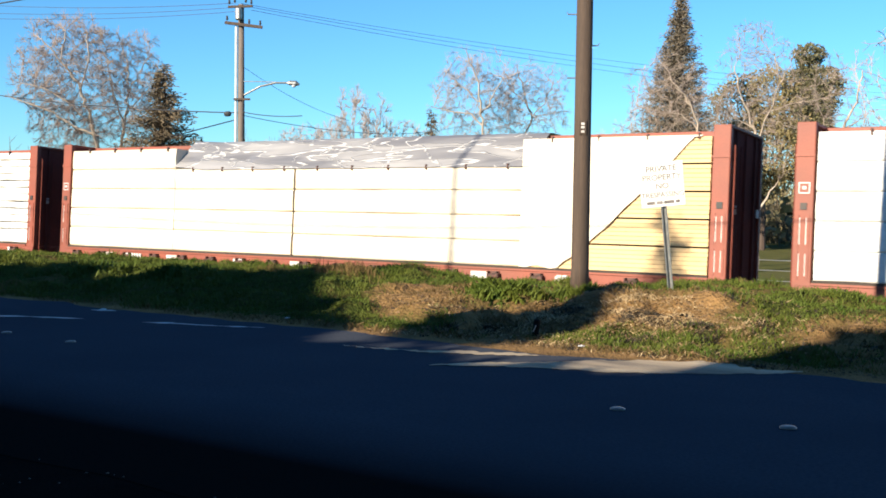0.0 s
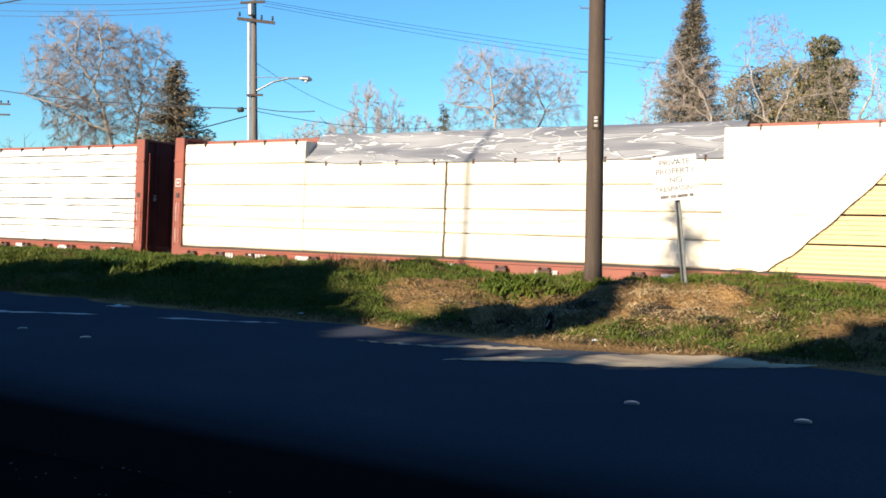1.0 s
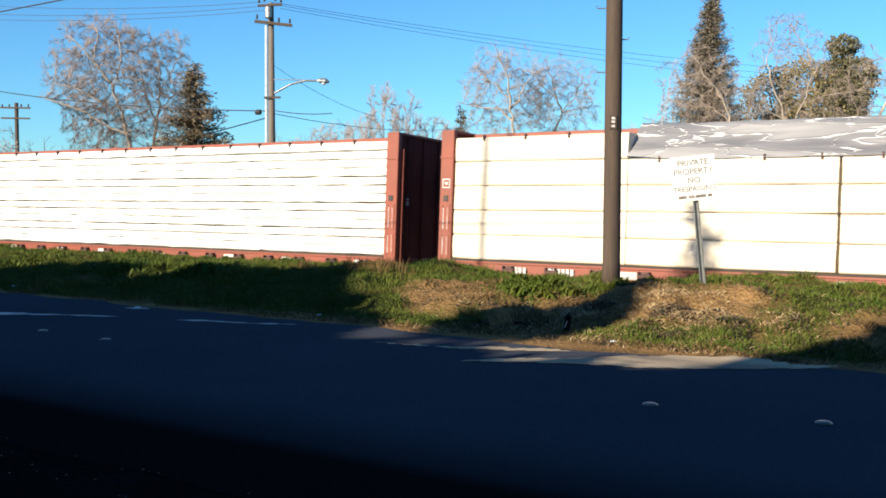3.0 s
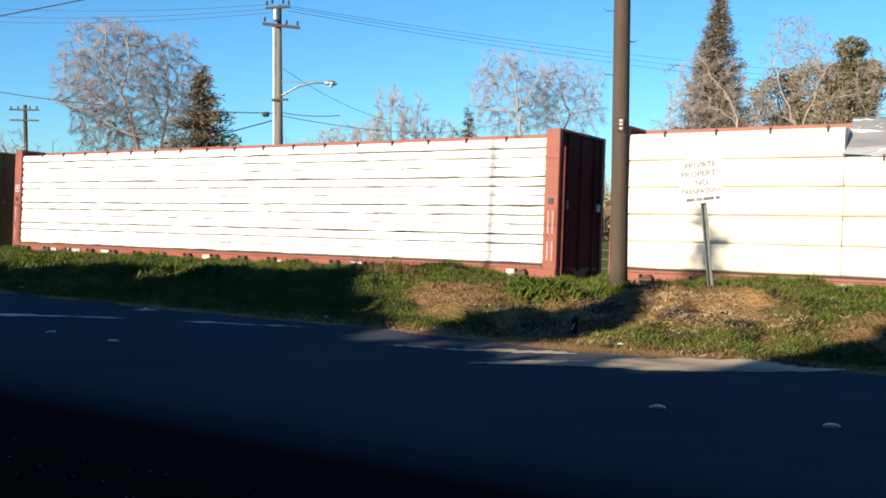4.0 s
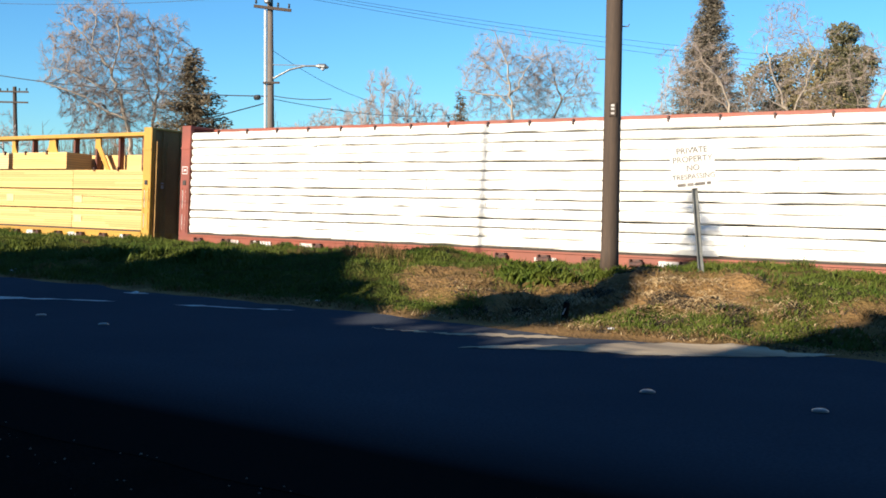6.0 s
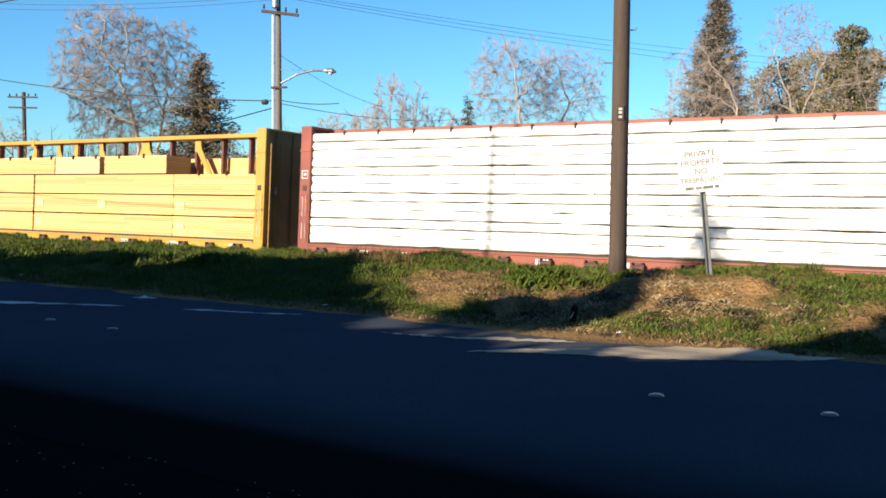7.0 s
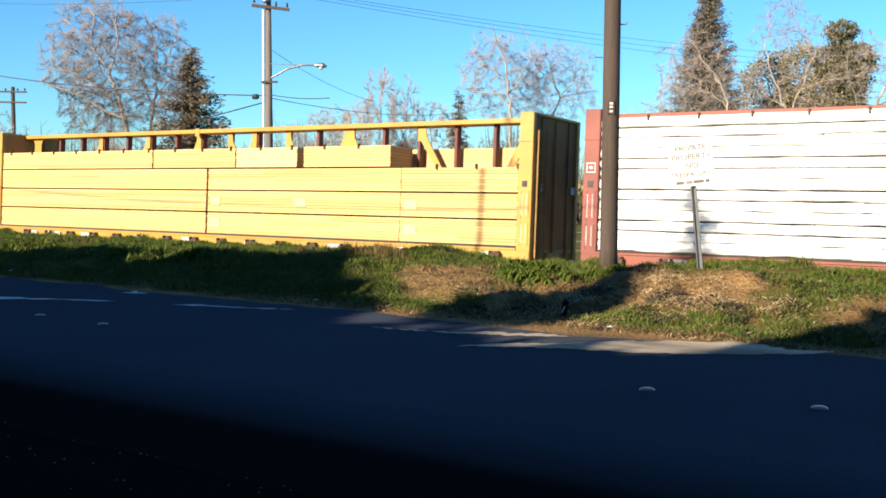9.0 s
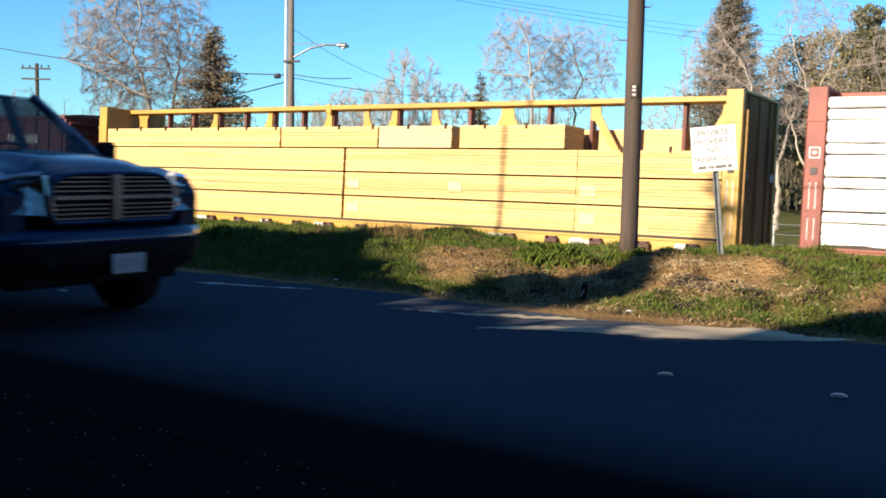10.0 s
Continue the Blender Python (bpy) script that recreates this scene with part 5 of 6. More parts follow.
plant(bare_tree, 0.299, 52, (2.2, 8.7, 3.5, 0.0), 41, "bare pale-barked sycamore beside a fenced field", name="sycamore", points=800, twig=0.0085, twigs=6, tuft=0.42, reach=0.3, girth=0.16, tips="pale_twig", limbs=(
    ((0.05, -0.3), (0.0, 2.9), (-0.08, 6.4), (-0.55, 7.6), (-1.1, 8.9), (-1.4, 10.1)), ((-0.05, 6.5), (0.3, 7.6), (0.78, 9.2), (1.4, 10.3)), ((0.3, 7.8), (1.25, 8.25), (2.3, 8.4)),
    ((0.0, 3.0), (-0.6, 4.2), (-0.86, 5.3), (-1.2, 6.4)), ((0.0, 3.0), (0.6, 4.0), (1.2, 4.8)), ((-0.2, 7.0), (-1.2, 7.6), (-1.9, 7.5)), ((0.9, 9.4), (0.5, 10.6))))
plant(bare_tree, 0.268, 58, (1.5, 6.6, 3.0), 48, SYC, name="sycamore", points=330, twig=0.0085, twigs=6, tuft=0.42, reach=0.3, girth=0.17, tips="pale_twig", limbs=(
    ((0.0, -0.3), (0.1, 3.4), (0.5, 5.2), (1.0, 7.2)), ((0.1, 3.4), (-0.5, 5.0), (-0.7, 7.0))))
plant(bare_tree, 0.372, 54, (2.0, 8.0, 3.4), 47, SYC, name="sycamore", points=460, twig=0.0085, twigs=6, tuft=0.42, reach=0.3, girth=0.17, tips="pale_twig", limbs=(
    ((0.2, -0.3), (0.0, 5.0), (0.3, 7.2), (0.8, 8.6), (1.1, 10.2)), ((0.1, 5.6), (-0.8, 7.4), (-1.3, 9.0)), ((0.3, 7.2), (1.4, 7.9))))
plant(bare_tree, 0.43, 46, (2.2, 7.0, 4.2), 44, SYC, name="sycamore", points=450, twig=0.014, reach=0.42)
plant(conifer, -0.2665, 60, 10.9, 4.8, 5, "brown-green bushy conifer beyond the railway", name="conifer", n=46, leaf=0.32, boughs=5, taper=0.95, bare=0.4, ragged=0.6, droop=0.05)
plant(conifer, -0.012, 92, 11.3, 2.4, 7, "small dark conifer in the distance", name="conifer", n=60, leaf=0.34)
plant(conifer, 0.2235, 70, 17.4, 4.3, 9, "tall narrow brown-green conifer", name="tall_conifer", n=170, droop=-0.15, leaf=0.28, boughs=4, taper=0.95, bare=0.3, mat="grey_needles")
plant(leafy_tree, 0.305, 76, [(-2.0, 0, 10.6, 2.1, 2.1), (0.4, 0, 11.2, 2.2, 2.2), (2.4, 0, 10.0, 2.1, 2.4), (0, 0.5, 7.0, 3.8, 3.2), (-2.5, 0, 6.0, 2.2, 2.6)], 5, 3, "dense dark olive evergreen tree", name="evergreen_tree", n=30000, leaf=0.17)
plant(leafy_tree, 0.348, 74, [(-0.1, 0, 13.9, 1.15, 0.7), (0.95, 0, 12.1, 1.25, 0.9), (0.3, 0, 10.2, 1.6, 1.1), (-0.1, 0, 13.2, 0.85, 0.6), (-0.45, 0, 12.5, 0.95, 0.6), (0.2, 0, 11.3, 1.2, 0.9), (-1.0, 0, 12.4, 0.65, 0.45), (-1.1, 0, 11.2, 0.7, 0.5), (1.5, 0, 11.4, 0.8, 0.6), (0.4, 0, 8.2, 1.6, 1.7)], 10, 4, "dark rounded pine above the other trees", name="pine_tree", mat="pine_needles", n=20000, leaf=0.16)


def scrub():
    """The tangle of far bare woods and bushes along the field's edge."""
    rnd = random.Random(77)
    g = Geo()
    for i in range(420):
        side = rnd.uniform(-0.75, 0.75)
        d = rnd.uniform(85, 130)
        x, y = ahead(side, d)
        h = rnd.uniform(3.5, 8.2) * (1.0 + 0.25 * math.sin(side * 31))
        for k in range(34):
            p = Vector((x + rnd.gauss(0, 1.4), y + rnd.gauss(0, 1.0), -2))
            q = p + Vector((rnd.gauss(0, 0.8), rnd.gauss(0, 0.4), h * rnd.uniform(0.4, 1.0)))
            g.tube(p, q, 0.06, 0.015, 3)
            for m in range(3):
                a = p.lerp(q, rnd.uniform(0.4, 0.95))
                g.tube(a, a + Vector((rnd.gauss(0, 0.7), rnd.gauss(0, 0.5), rnd.uniform(0.2, 1.0))), 0.02, 0.008, 3)
    me = bpy.data.meshes.new("far_woods")
    me.from_pydata([tuple(p) for p in g.v], [], g.f)
    me.materials.append(M["far_scrub"])
    tagged(new("far_woods", me), "tangle of bare brown bushes and far woods", "woods", kind="stuff")
    g = Geo()
    for i in range(9000):
        side, d = rnd.uniform(-0.75, 0.75), rnd.uniform(80, 128)
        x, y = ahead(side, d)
        h = 5.0 * (0.75 + 0.35 * noise.noise(Vector((side * 14, d / 30, 0)))) * rnd.random()
        g.leaf(Vector((x, y, -2 + h)), Vector((rnd.gauss(0, 1), rnd.gauss(0, 0.4), rnd.gauss(0.4, 0.6))).normalized(), rnd.uniform(0.5, 1.1), rnd, 0.4)
    me = bpy.data.meshes.new("far_bushes")
    me.from_pydata([tuple(p) for p in g.v], [], g.f)
    me.materials.append(M["dark_leaves"])
    tagged(new("far_bushes", me), "low brown-green bushes along the far field edge", "bushes", kind="stuff")


scrub()


# ---- the pickup truck ----
def plate_xz(bm, pts, y0, y1, mat=0):
    """A flat outline in x and z, given thickness in y."""
    a = [bm.verts.new((x, y0, z)) for x, z in pts]
    b = [bm.verts.new((x, y1, z)) for x, z in pts]
    k = len(pts)
    bm.faces.new(a).material_index = mat
    bm.faces.new(b[::-1]).material_index = mat
    for i in range(k):
        bm.faces.new((a[i], b[i], b[(i + 1) % k], a[(i + 1) % k])).material_index = mat
    bmesh.ops.recalc_face_normals(bm, faces=bm.faces[:])
    return bm


def arch(cx, cz, r, n=10):
    return [(cx + r * math.cos(math.pi * i / n), cz + r * math.sin(math.pi * i / n)) for i in range(n + 1)]


def loft(bm, rows):
    vs = [[bm.verts.new(p) for p in r] for r in rows]
    for u, v in zip(vs, vs[1:]):
        for j in range(len(u) - 1):
            bm.faces.new((u[j], v[j], v[j + 1], u[j + 1]))
    bmesh.ops.recalc_face_normals(bm, faces=bm.faces[:])
    return bm


WHEEL_R = 0.4
AXLES = (-0.98, -4.55)


def wheel(truck, x, y):
    bm = bmesh.new()
    prof = [(0.13, 0.26), (0.135, 0.35), (0.11, 0.39), (0.05, WHEEL_R), (-0.05, WHEEL_R), (-0.11, 0.39), (-0.135, 0.35), (-0.13, 0.26)]
    rings = [[bm.verts.new((r * math.cos(i * math.tau / 28), w, r * math.sin(i * math.tau / 28))) for i in range(28)] for w, r in prof]
    for u, v in zip(rings, rings[1:]):
        for i in range(28):
            bm.faces.new((u[i], u[(i + 1) % 28], v[(i + 1) % 28], v[i]))
    bmesh.ops.recalc_face_normals(bm, faces=bm.faces[:])
    w = empty("wheel", "", "")
    w.parent = truck
    w.matrix_basis = pose(x, y, WHEEL_R)
    for key in list(w.keys()):
        del w[key]
    part("tyre", bm, M["rubber"], w, smooth=True)
    s = 1 if y > 0 else -1
    bm = bmesh.new()
    tube(bm, [(0, s * 0.02, 0), (0, s * 0.1, 0), (0, s * 0.12, 0)], [0.26, 0.26, 0.24], 24)
    tube(bm, [(0, s * 0.12, 0), (0, s * 0.17, 0)], [0.09, 0.06], 12)
    for k in range(8):
        a = k * math.tau / 8
        beam(bm, (0.08 * math.cos(a), s * 0.135, 0.08 * math.sin(a)), (0.24 * math.cos(a), s * 0.125, 0.24 * math.sin(a)), 0.05, 0.03)
    part("rim", bm, M["chrome"], w)
    return w


def pickup():
    t = empty("pickup_truck", "dark blue pickup truck with a chrome-barred grille on the road", "truck")
    P, D, C = M["truck_paint"], M["dark_trim"], M["chrome"]
    # side panels with wheel arches
    for s in (-1, 1):
        y0, y1 = sorted((s * 0.95, s * 0.74))
        pts = [(-0.12, 0.62), (-0.1, 1.08), (-0.2, 1.2), (-0.55, 1.29), (-1.45, 1.34), (-1.52, 0.45), (AXLES[0] - 0.47, 0.44)] + [p for p in arch(AXLES[0], 0.44, 0.47)[::-1]][1:] + [(-0.45, 0.6)]
        bm = plate_xz(bmesh.new(), pts, y0, y1)
        bmesh.ops.bevel(bm, geom=[e for e in bm.edges if abs(e.verts[0].co.y - s * 0.95) < 1e-4 and abs(e.verts[1].co.y - s * 0.95) < 1e-4], offset=0.035, segments=2, affect="EDGES")
        part("fender", bm, P, t)
        y0, y1 = sorted((s * 0.95, s * 0.86))
        bm = plate_xz(bmesh.new(), [(-1.53, 0.42), (-1.5, 1.34), (-2.55, 1.36), (-2.55, 0.42)], y0, y1)
        d = part("door", bm, P, t)
        part("door_handle", box(bmesh.new(), -2.42, -2.24, *sorted((s * 0.95, s * 0.985)), 1.1, 1.14, 0.008), C, d)
        bm = plate_xz(bmesh.new(), [(-2.57, 0.42), (-2.57, 1.36), (-3.6, 1.37), (-3.6, 0.42)], y0, y1)
        d = part("door", bm, P, t)
        part("door_handle", box(bmesh.new(), -3.5, -3.32, *sorted((s * 0.95, s * 0.985)), 1.1, 1.14, 0.008), C, d)
        y0, y1 = sorted((s * 0.97, s * 0.8))
        pts = [(-3.64, 0.5), (-3.64, 1.4), (-5.75, 1.4), (-5.75, 0.55), (AXLES[1] - 0.47, 0.5)] + arch(AXLES[1], 0.44, 0.47)[::-1][0:11] + [(AXLES[1] + 0.49, 0.5)]
        part("bed_side", plate_xz(bmesh.new(), pts, y0, y1), P, t)
        # cab pillars and side glass
        yb, yt = s * 0.9, s * 0.68
        for (x0, z0), (x1, z1), w in (((-1.42, 1.36), (-2.12, 1.93), 0.075), ((-2.56, 1.36), (-2.58, 1.95), 0.07), ((-3.6, 1.36), (-3.42, 1.93), 0.12)):
            part("pillar", beam(bmesh.new(), (x0, yb, z0), (x1, yt, z1), w, 0.07), P, t)
        for xs_ in ((-1.5, -2.53, -2.53, -2.15), (-2.6, -3.54, -3.4, -2.6)):
            bm = bmesh.new()
            bm.faces.new([bm.verts.new(p) for p in ((xs_[0], yb * 0.99, 1.36), (xs_[1], yb * 0.99, 1.36), (xs_[2], yt, 1.92), (xs_[3], yt, 1.92))])
            part("side_window", bm, M["windscreen"], t).visible_shadow = False
        bm = bmesh.new()
        box(bm, -1.62, -1.48, *sorted((s * 0.99, s * 1.16)), 1.32, 1.52, 0.03)
        beam(bm, (-1.55, s * 0.93, 1.38), (-1.55, s * 1.03, 1.4), 0.05)
        part("side_mirror", bm, D, t, "black door mirror")
        # headlights
        ya, yb_ = s * 0.6, s * 0.93
        fr = [(-0.045, ya, 0.93), (-0.13, yb_, 0.95), (-0.2, yb_, 1.13), (-0.09, ya, 1.2)]
        bm = bmesh.new()
        va, vb = [bm.verts.new(p) for p in fr], [bm.verts.new((p[0] - 0.13, p[1] * 0.98, p[2])) for p in fr]
        bm.faces.new(vb[::-1])
        for i in range(4):
            bm.faces.new((va[i], vb[i], vb[(i + 1) % 4], va[(i + 1) % 4]))
        hl = part("headlight", bm, C, t, "headlight with chrome reflectors in a bright bowl")
        bm = bmesh.new()
        for yy, zz, r in ((0.69, 1.1, 0.055), (0.82, 1.08, 0.05), (0.75, 0.985, 0.045)):
            x = -0.06 - (yy - 0.6) * 0.28
            tube(bm, [(x, s * yy, zz), (x - 0.04, s * yy, zz), (x - 0.06, s * yy, zz)], [r, r * 0.75, r * 0.2], 14, False)
        part("reflector", bm, C, hl)
        bm = bmesh.new()
        va = [bm.verts.new((p[0] + 0.004, p[1], p[2])) for p in fr]
        bm.faces.new(va)
        part("lens", bm, M["lamp_pane"], hl, "clear plastic lens").visible_shadow = False
        bm = bmesh.new()
        tube(bm, [(-0.24, s * 0.945, 1.17), (-0.13, s * 0.8, 1.215), (-0.07, s * 0.62, 1.235)], [0.012, 0.026, 0.034], 8)
        tube(bm, [(-0.06, s * 0.6, 1.23), (-0.03, s * 0.592, 1.08), (-0.03, s * 0.58, 0.92)], [0.03, 0.02, 0.012], 8)
        part("bezel", bm, C, hl)
        part("fog_lamp", tube(bmesh.new(), [(0.07, s * 0.62, 0.6), (0.02, s * 0.62, 0.6)], 0.055, 14), M["dark_trim"], t)
    # bonnet with a raised middle
    rows = []
    for x, z in ((-0.06, 1.24), (-0.12, 1.285), (-0.4, 1.34), (-0.9, 1.385), (-1.45, 1.41)):
        rows.append([(x - 0.1 * (abs(y) / 0.8) ** 2, y, z - (0.12 if x > -0.2 else 0.08 if x > -0.5 else 0.05) * (abs(y) / 0.8) ** 2.4 + (0.03 if abs(y) < 0.45 else 0)) for y in (-0.8, -0.62, -0.47, -0.44, -0.2, 0, 0.2, 0.44, 0.47, 0.62, 0.8)])
    part("bonnet", loft(bmesh.new(), rows), P, t, smooth=True)
    # grille: surround, cross bars, slats
    bm = bmesh.new()
    rim_ = [(0.54, 0.875), (0.575, 0.95), (0.585, 1.06), (0.57, 1.14), (0.52, 1.2), (0.43, 1.237), (0.3, 1.25), (0, 1.255)]
    ring = [(y, z) for y, z in rim_] + [(-y, z) for y, z in rim_[-2::-1]]
    va, vb = [bm.verts.new((-0.02, y, z)) for y, z in ring], [bm.verts.new((-0.06, y, z)) for y, z in ring]
    bm.faces.new(va), bm.faces.new(vb[::-1])
    for i in range(len(ring)):
        bm.faces.new((va[i], vb[i], vb[(i + 1) % len(ring)], va[(i + 1) % len(ring)]))
    bmesh.ops.recalc_face_normals(bm, faces=bm.faces[:])
    g = part("grille", bm, D, t, "dark grille opening with rounded top corners")
    bm = bmesh.new()
    tube(bm, [(-0.012, y, z) for y, z in ring + ring[:1]], 0.022, 8)
    part("grille_frame", bm, P, g, "body-coloured grille surround")
    bm = box(bmesh.new(), -0.03, 0.025, -0.05, 0.05, 0.88, 1.25, 0.01)
    box(bm, -0.03, 0.012, -0.56, 0.56, 1.045, 1.085, 0.006)
    part("cross_bar", bm, M["dark_chrome"], g, "chrome crosshair bar")
    slat = None
    for i, z in enumerate((0.905, 0.94, 0.975, 1.01, 1.115, 1.15, 1.185, 1.22)):
        if z > 1.16:
            w = 0.51 if z < 1.2 else 0.44
            part("slat", box(bmesh.new(), -0.025, 0.0, -w, w, -0.005, 0.005), M["dark_chrome"], g, matrix=pose(0, 0, z))
        elif slat is None:
            slat = part("slat", box(bmesh.new(), -0.025, 0.0, -0.55, 0.55, -0.005, 0.005), M["dark_chrome"], g, matrix=pose(0, 0, z))
        else:
            again(slat, pose(0, 0, z))
    # bumper and lower front
    rows = []
    for dx, z in ((-0.02, 0.83), (0.07, 0.8), (0.1, 0.74), (0.09, 0.69), (0.03, 0.66)):
        rows.append([(dx - 0.03 - 0.24 * max(0, abs(y) - 0.72) / 0.3, y, z) for y in (-0.97, -0.88, -0.72, -0.35, 0, 0.35, 0.72, 0.88, 0.97)])
    bm = loft(bmesh.new(), rows)
    part("bumper", bm, P, t, "dark blue front bumper", smooth=True)
    rows = []
    for dx, z in ((0.1, 0.7), (0.085, 0.6), (0.02, 0.5), (-0.1, 0.44)):
        rows.append([(dx - 0.02 - 0.24 * max(0, abs(y) - 0.72) / 0.3, y, z) for y in (-0.96, -0.88, -0.72, -0.35, 0, 0.35, 0.72, 0.88, 0.96)])
    part("lower_valance", loft(bmesh.new(), rows), D, t, "black plastic valance under the bumper", smooth=True)
    part("air_dam", box(bmesh.new(), -0.4, -0.2, -0.8, 0.8, 0.36, 0.6, 0.03), D, t)
    bm = box(bmesh.new(), 0.02, 0.028, -0.155, 0.155, 0.5, 0.655, 0.003)
    pl = part("number_plate", bm, M["plate_white"], t, "pale plate with an unreadable number", matrix=pose(0.065, 0.05, -0.035))
    bm = bmesh.new()
    for i in range(7):
        box(bm, 0.029, 0.031, -0.125 + i * 0.036, -0.1 + i * 0.036, 0.545, 0.615)
    part("plate_mark", bm, M["plate_ink"], pl)
    # screen, roof, inside
    bm = bmesh.new()
    bm.faces.new([bm.verts.new(p) for p in ((-1.4, -0.86, 1.4), (-1.36, 0, 1.41), (-1.4, 0.86, 1.4), (-2.1, 0.66, 1.93), (-2.06, 0, 1.95), (-2.1, -0.66, 1.93))])
    part("windscreen", bm, M["windscreen"], t).visible_shadow = False
    bm = bmesh.new()
    bm.faces.new([bm.verts.new(p) for p in ((-3.56, -0.82, 1.4), (-3.56, 0.82, 1.4), (-3.42, 0.66, 1.9), (-3.42, -0.66, 1.9))])
    part("rear_window", bm, M["windscreen"], t).visible_shadow = False
    rows = []
    for x, z in ((-2.08, 1.935), (-2.3, 1.97), (-2.8, 1.985), (-3.3, 1.965), (-3.44, 1.92)):
        rows.append([(x, y, z - 0.05 * (abs(y) / 0.7) ** 3) for y in (-0.7, -0.5, -0.2, 0.2, 0.5, 0.7)])
    bm = loft(bmesh.new(), rows)
    part("roof", bm, P, t, smooth=True)
    bm = box(bmesh.new(), -2.0, -1.42, -0.84, 0.84, 1.1, 1.37, 0.05)
    tube(bm, [(-2.1 + 0.05 * math.cos(a), 0.4 + 0.18 * math.cos(a), 1.32 + 0.18 * math.sin(a)) for a in [i * math.tau / 16 for i in range(17)]], 0.015, 5)
    part("dashboard", bm, D, t)
    for x in (-2.75, -3.45):
        for y in (-0.42, 0.42):
            bm = box(bmesh.new(), x - 0.12, x + 0.05, y - 0.24, y + 0.24, 0.8, 1.34, 0.06)
            box(bm, x - 0.1, x, y - 0.11, y + 0.11, 1.35, 1.5, 0.05)
            part("seat", bm, D, t)
    bm = bmesh.new()
    box(bm, -5.75, -3.64, -0.8, 0.8, 0.75, 0.85)
    box(bm, -3.72, -3.62, -0.86, 0.86, 0.6, 1.4)
    box(bm, -5.78, -5.7, -0.86, 0.86, 0.6, 1.4)
    part("cargo_bed", bm, P, t)
    bm = bmesh.new()
    for y in (-0.45, 0.45):
        box(bm, -5.7, -0.2, y - 0.05, y + 0.05, 0.45, 0.6)
    for x in AXLES:
        tube(bm, [(x, -0.8, WHEEL_R), (x, 0.8, WHEEL_R)], 0.06, 8)
    box(bm, -3.6, -1.5, -0.86, 0.86, 0.42, 0.5)
    box(bm, -1.4, -0.3, -0.7, 0.7, 0.55, 1.15)
    part("chassis", bm, D, t)
    part("rear_bumper", box(bmesh.new(), -5.95, -5.8, -0.95, 0.95, 0.5, 0.7, 0.03), C, t)
    wheels = [wheel(t, x, y) for x in AXLES for y in (-0.84, 0.84)]
    return t, wheels


truck, truck_wheels = pickup()
TRUCK_END, TRUCK_Y, TRUCK_SPEED = -6.88, 5.27, 12.9


# ---- what shades the road from behind ----
# Evergreens on the near side of the road, of uneven height, between the sun and the bank.
def shade_tree(x, y, top, r, seed, label="dense evergreen roadside tree behind the road"):
    blobs = [(0, 0, top - r * 0.9, r, r * 0.9), (r * 0.6, 0, top - r * 2.0, r * 0.95, r), (-r * 0.6, 0.2, top - r * 1.9, r * 0.95, r),
             (0, 0, top - r * 2.9, r * 1.1, r * 1.2), (0.2, 0, top - r * 4.0, r * 1.05, r * 1.1)]
    leafy_tree("roadside_tree", x, y, 0.0, [b for b in blobs if b[2] > 0.4], max(1.5, top - r * 2), seed, label, n=6500, leaf=0.5, wide=0.6)


def shade_line(y_edge, z, y0=-9.0):
    """Height of a tree at y0 whose shadow ends at y_edge on ground of height z."""
    return z - 0.5 + (y_edge - y0) / math.cos(radians(SUN_AZ - 180)) * math.tan(radians(SUN_EL))


BACK = -9.0
DRIFT = math.tan(radians(SUN_AZ - 180))
for k, (x, edge_y, z, r) in enumerate((
        (-31, 11.6, 0.3, 2.0), (-28, 12.0, 0.3, 1.9), (-25, 11.3, 0.3, 1.9), (-22.4, 12.0, 0.3, 1.7), (-20, 10.8, 0.25, 1.6), (-18, 11.4, 0.3, 1.4), (-16.2, 10.6, 0.25, 1.3),
        (-14.6, 11.4, 0.3, 1.2), (-13, 10.6, 0.25, 1.1), (-11.6, 12.0, 0.3, 1.1), (-10.2, 11.8, 0.3, 0.95), (-9.0, 11.5, 0.2, 0.85),
        (-8.2, 9.6, 0.0, 0.8), (-7.3, 9.5, 0.0, 0.7), (-6.4, 8.8, 0.0, 0.7), (-5.4, 8.15, 0.0, 0.9), (-4.6, 8.05, 0.0, 0.7), (-3.9, 8.1, 0.0, 0.7), (-3.1, 8.1, 0.0, 0.8), (-2.3, 7.8, 0.0, 0.8),
        (-0.9, 12.4, 0.4, 0.9), (0.5, 13.2, 0.5, 1.1), (2.1, 13.0, 0.5, 1.2), (3.0, 13.2, 0.5, 1.7), (6.0, 13.6, 0.5, 2.0), (9.5, 13.6, 0.5, 2.2), (13.5, 13.6, 0.5, 2.4))):
    shade_tree(x - DRIFT * (10.5 - BACK), BACK + 0.5 * math.sin(k * 2.1), shade_line(edge_y, z, BACK), r, 300 + k)
# a slender-stemmed tree with a small high crown and a slim conifer that reach above the row
leafy_tree("slender_tree", -5.55 - DRIFT * (10.8 - BACK), BACK, 0.0, [(0.0, 0, 7.75, 0.55, 0.35), (0.35, 0, 7.85, 0.6, 0.45), (0.2, 0, 8.3, 0.4, 0.4), (0.1, 0, 8.65, 0.3, 0.35), (0.0, 0, 9.0, 0.2, 0.25)], 7.6, 501, "slender dark tree with a small high crown behind the road", n=1800, leaf=0.28, girth=0.07)
conifer("roadside_conifer", -8.6 - DRIFT * 25.2, -2.0, 0.0, 11.3, 1.7, 502, "slim conifer with open boughs behind the road", bare=0.12, n=30, leaf=0.5, ragged=0.7)
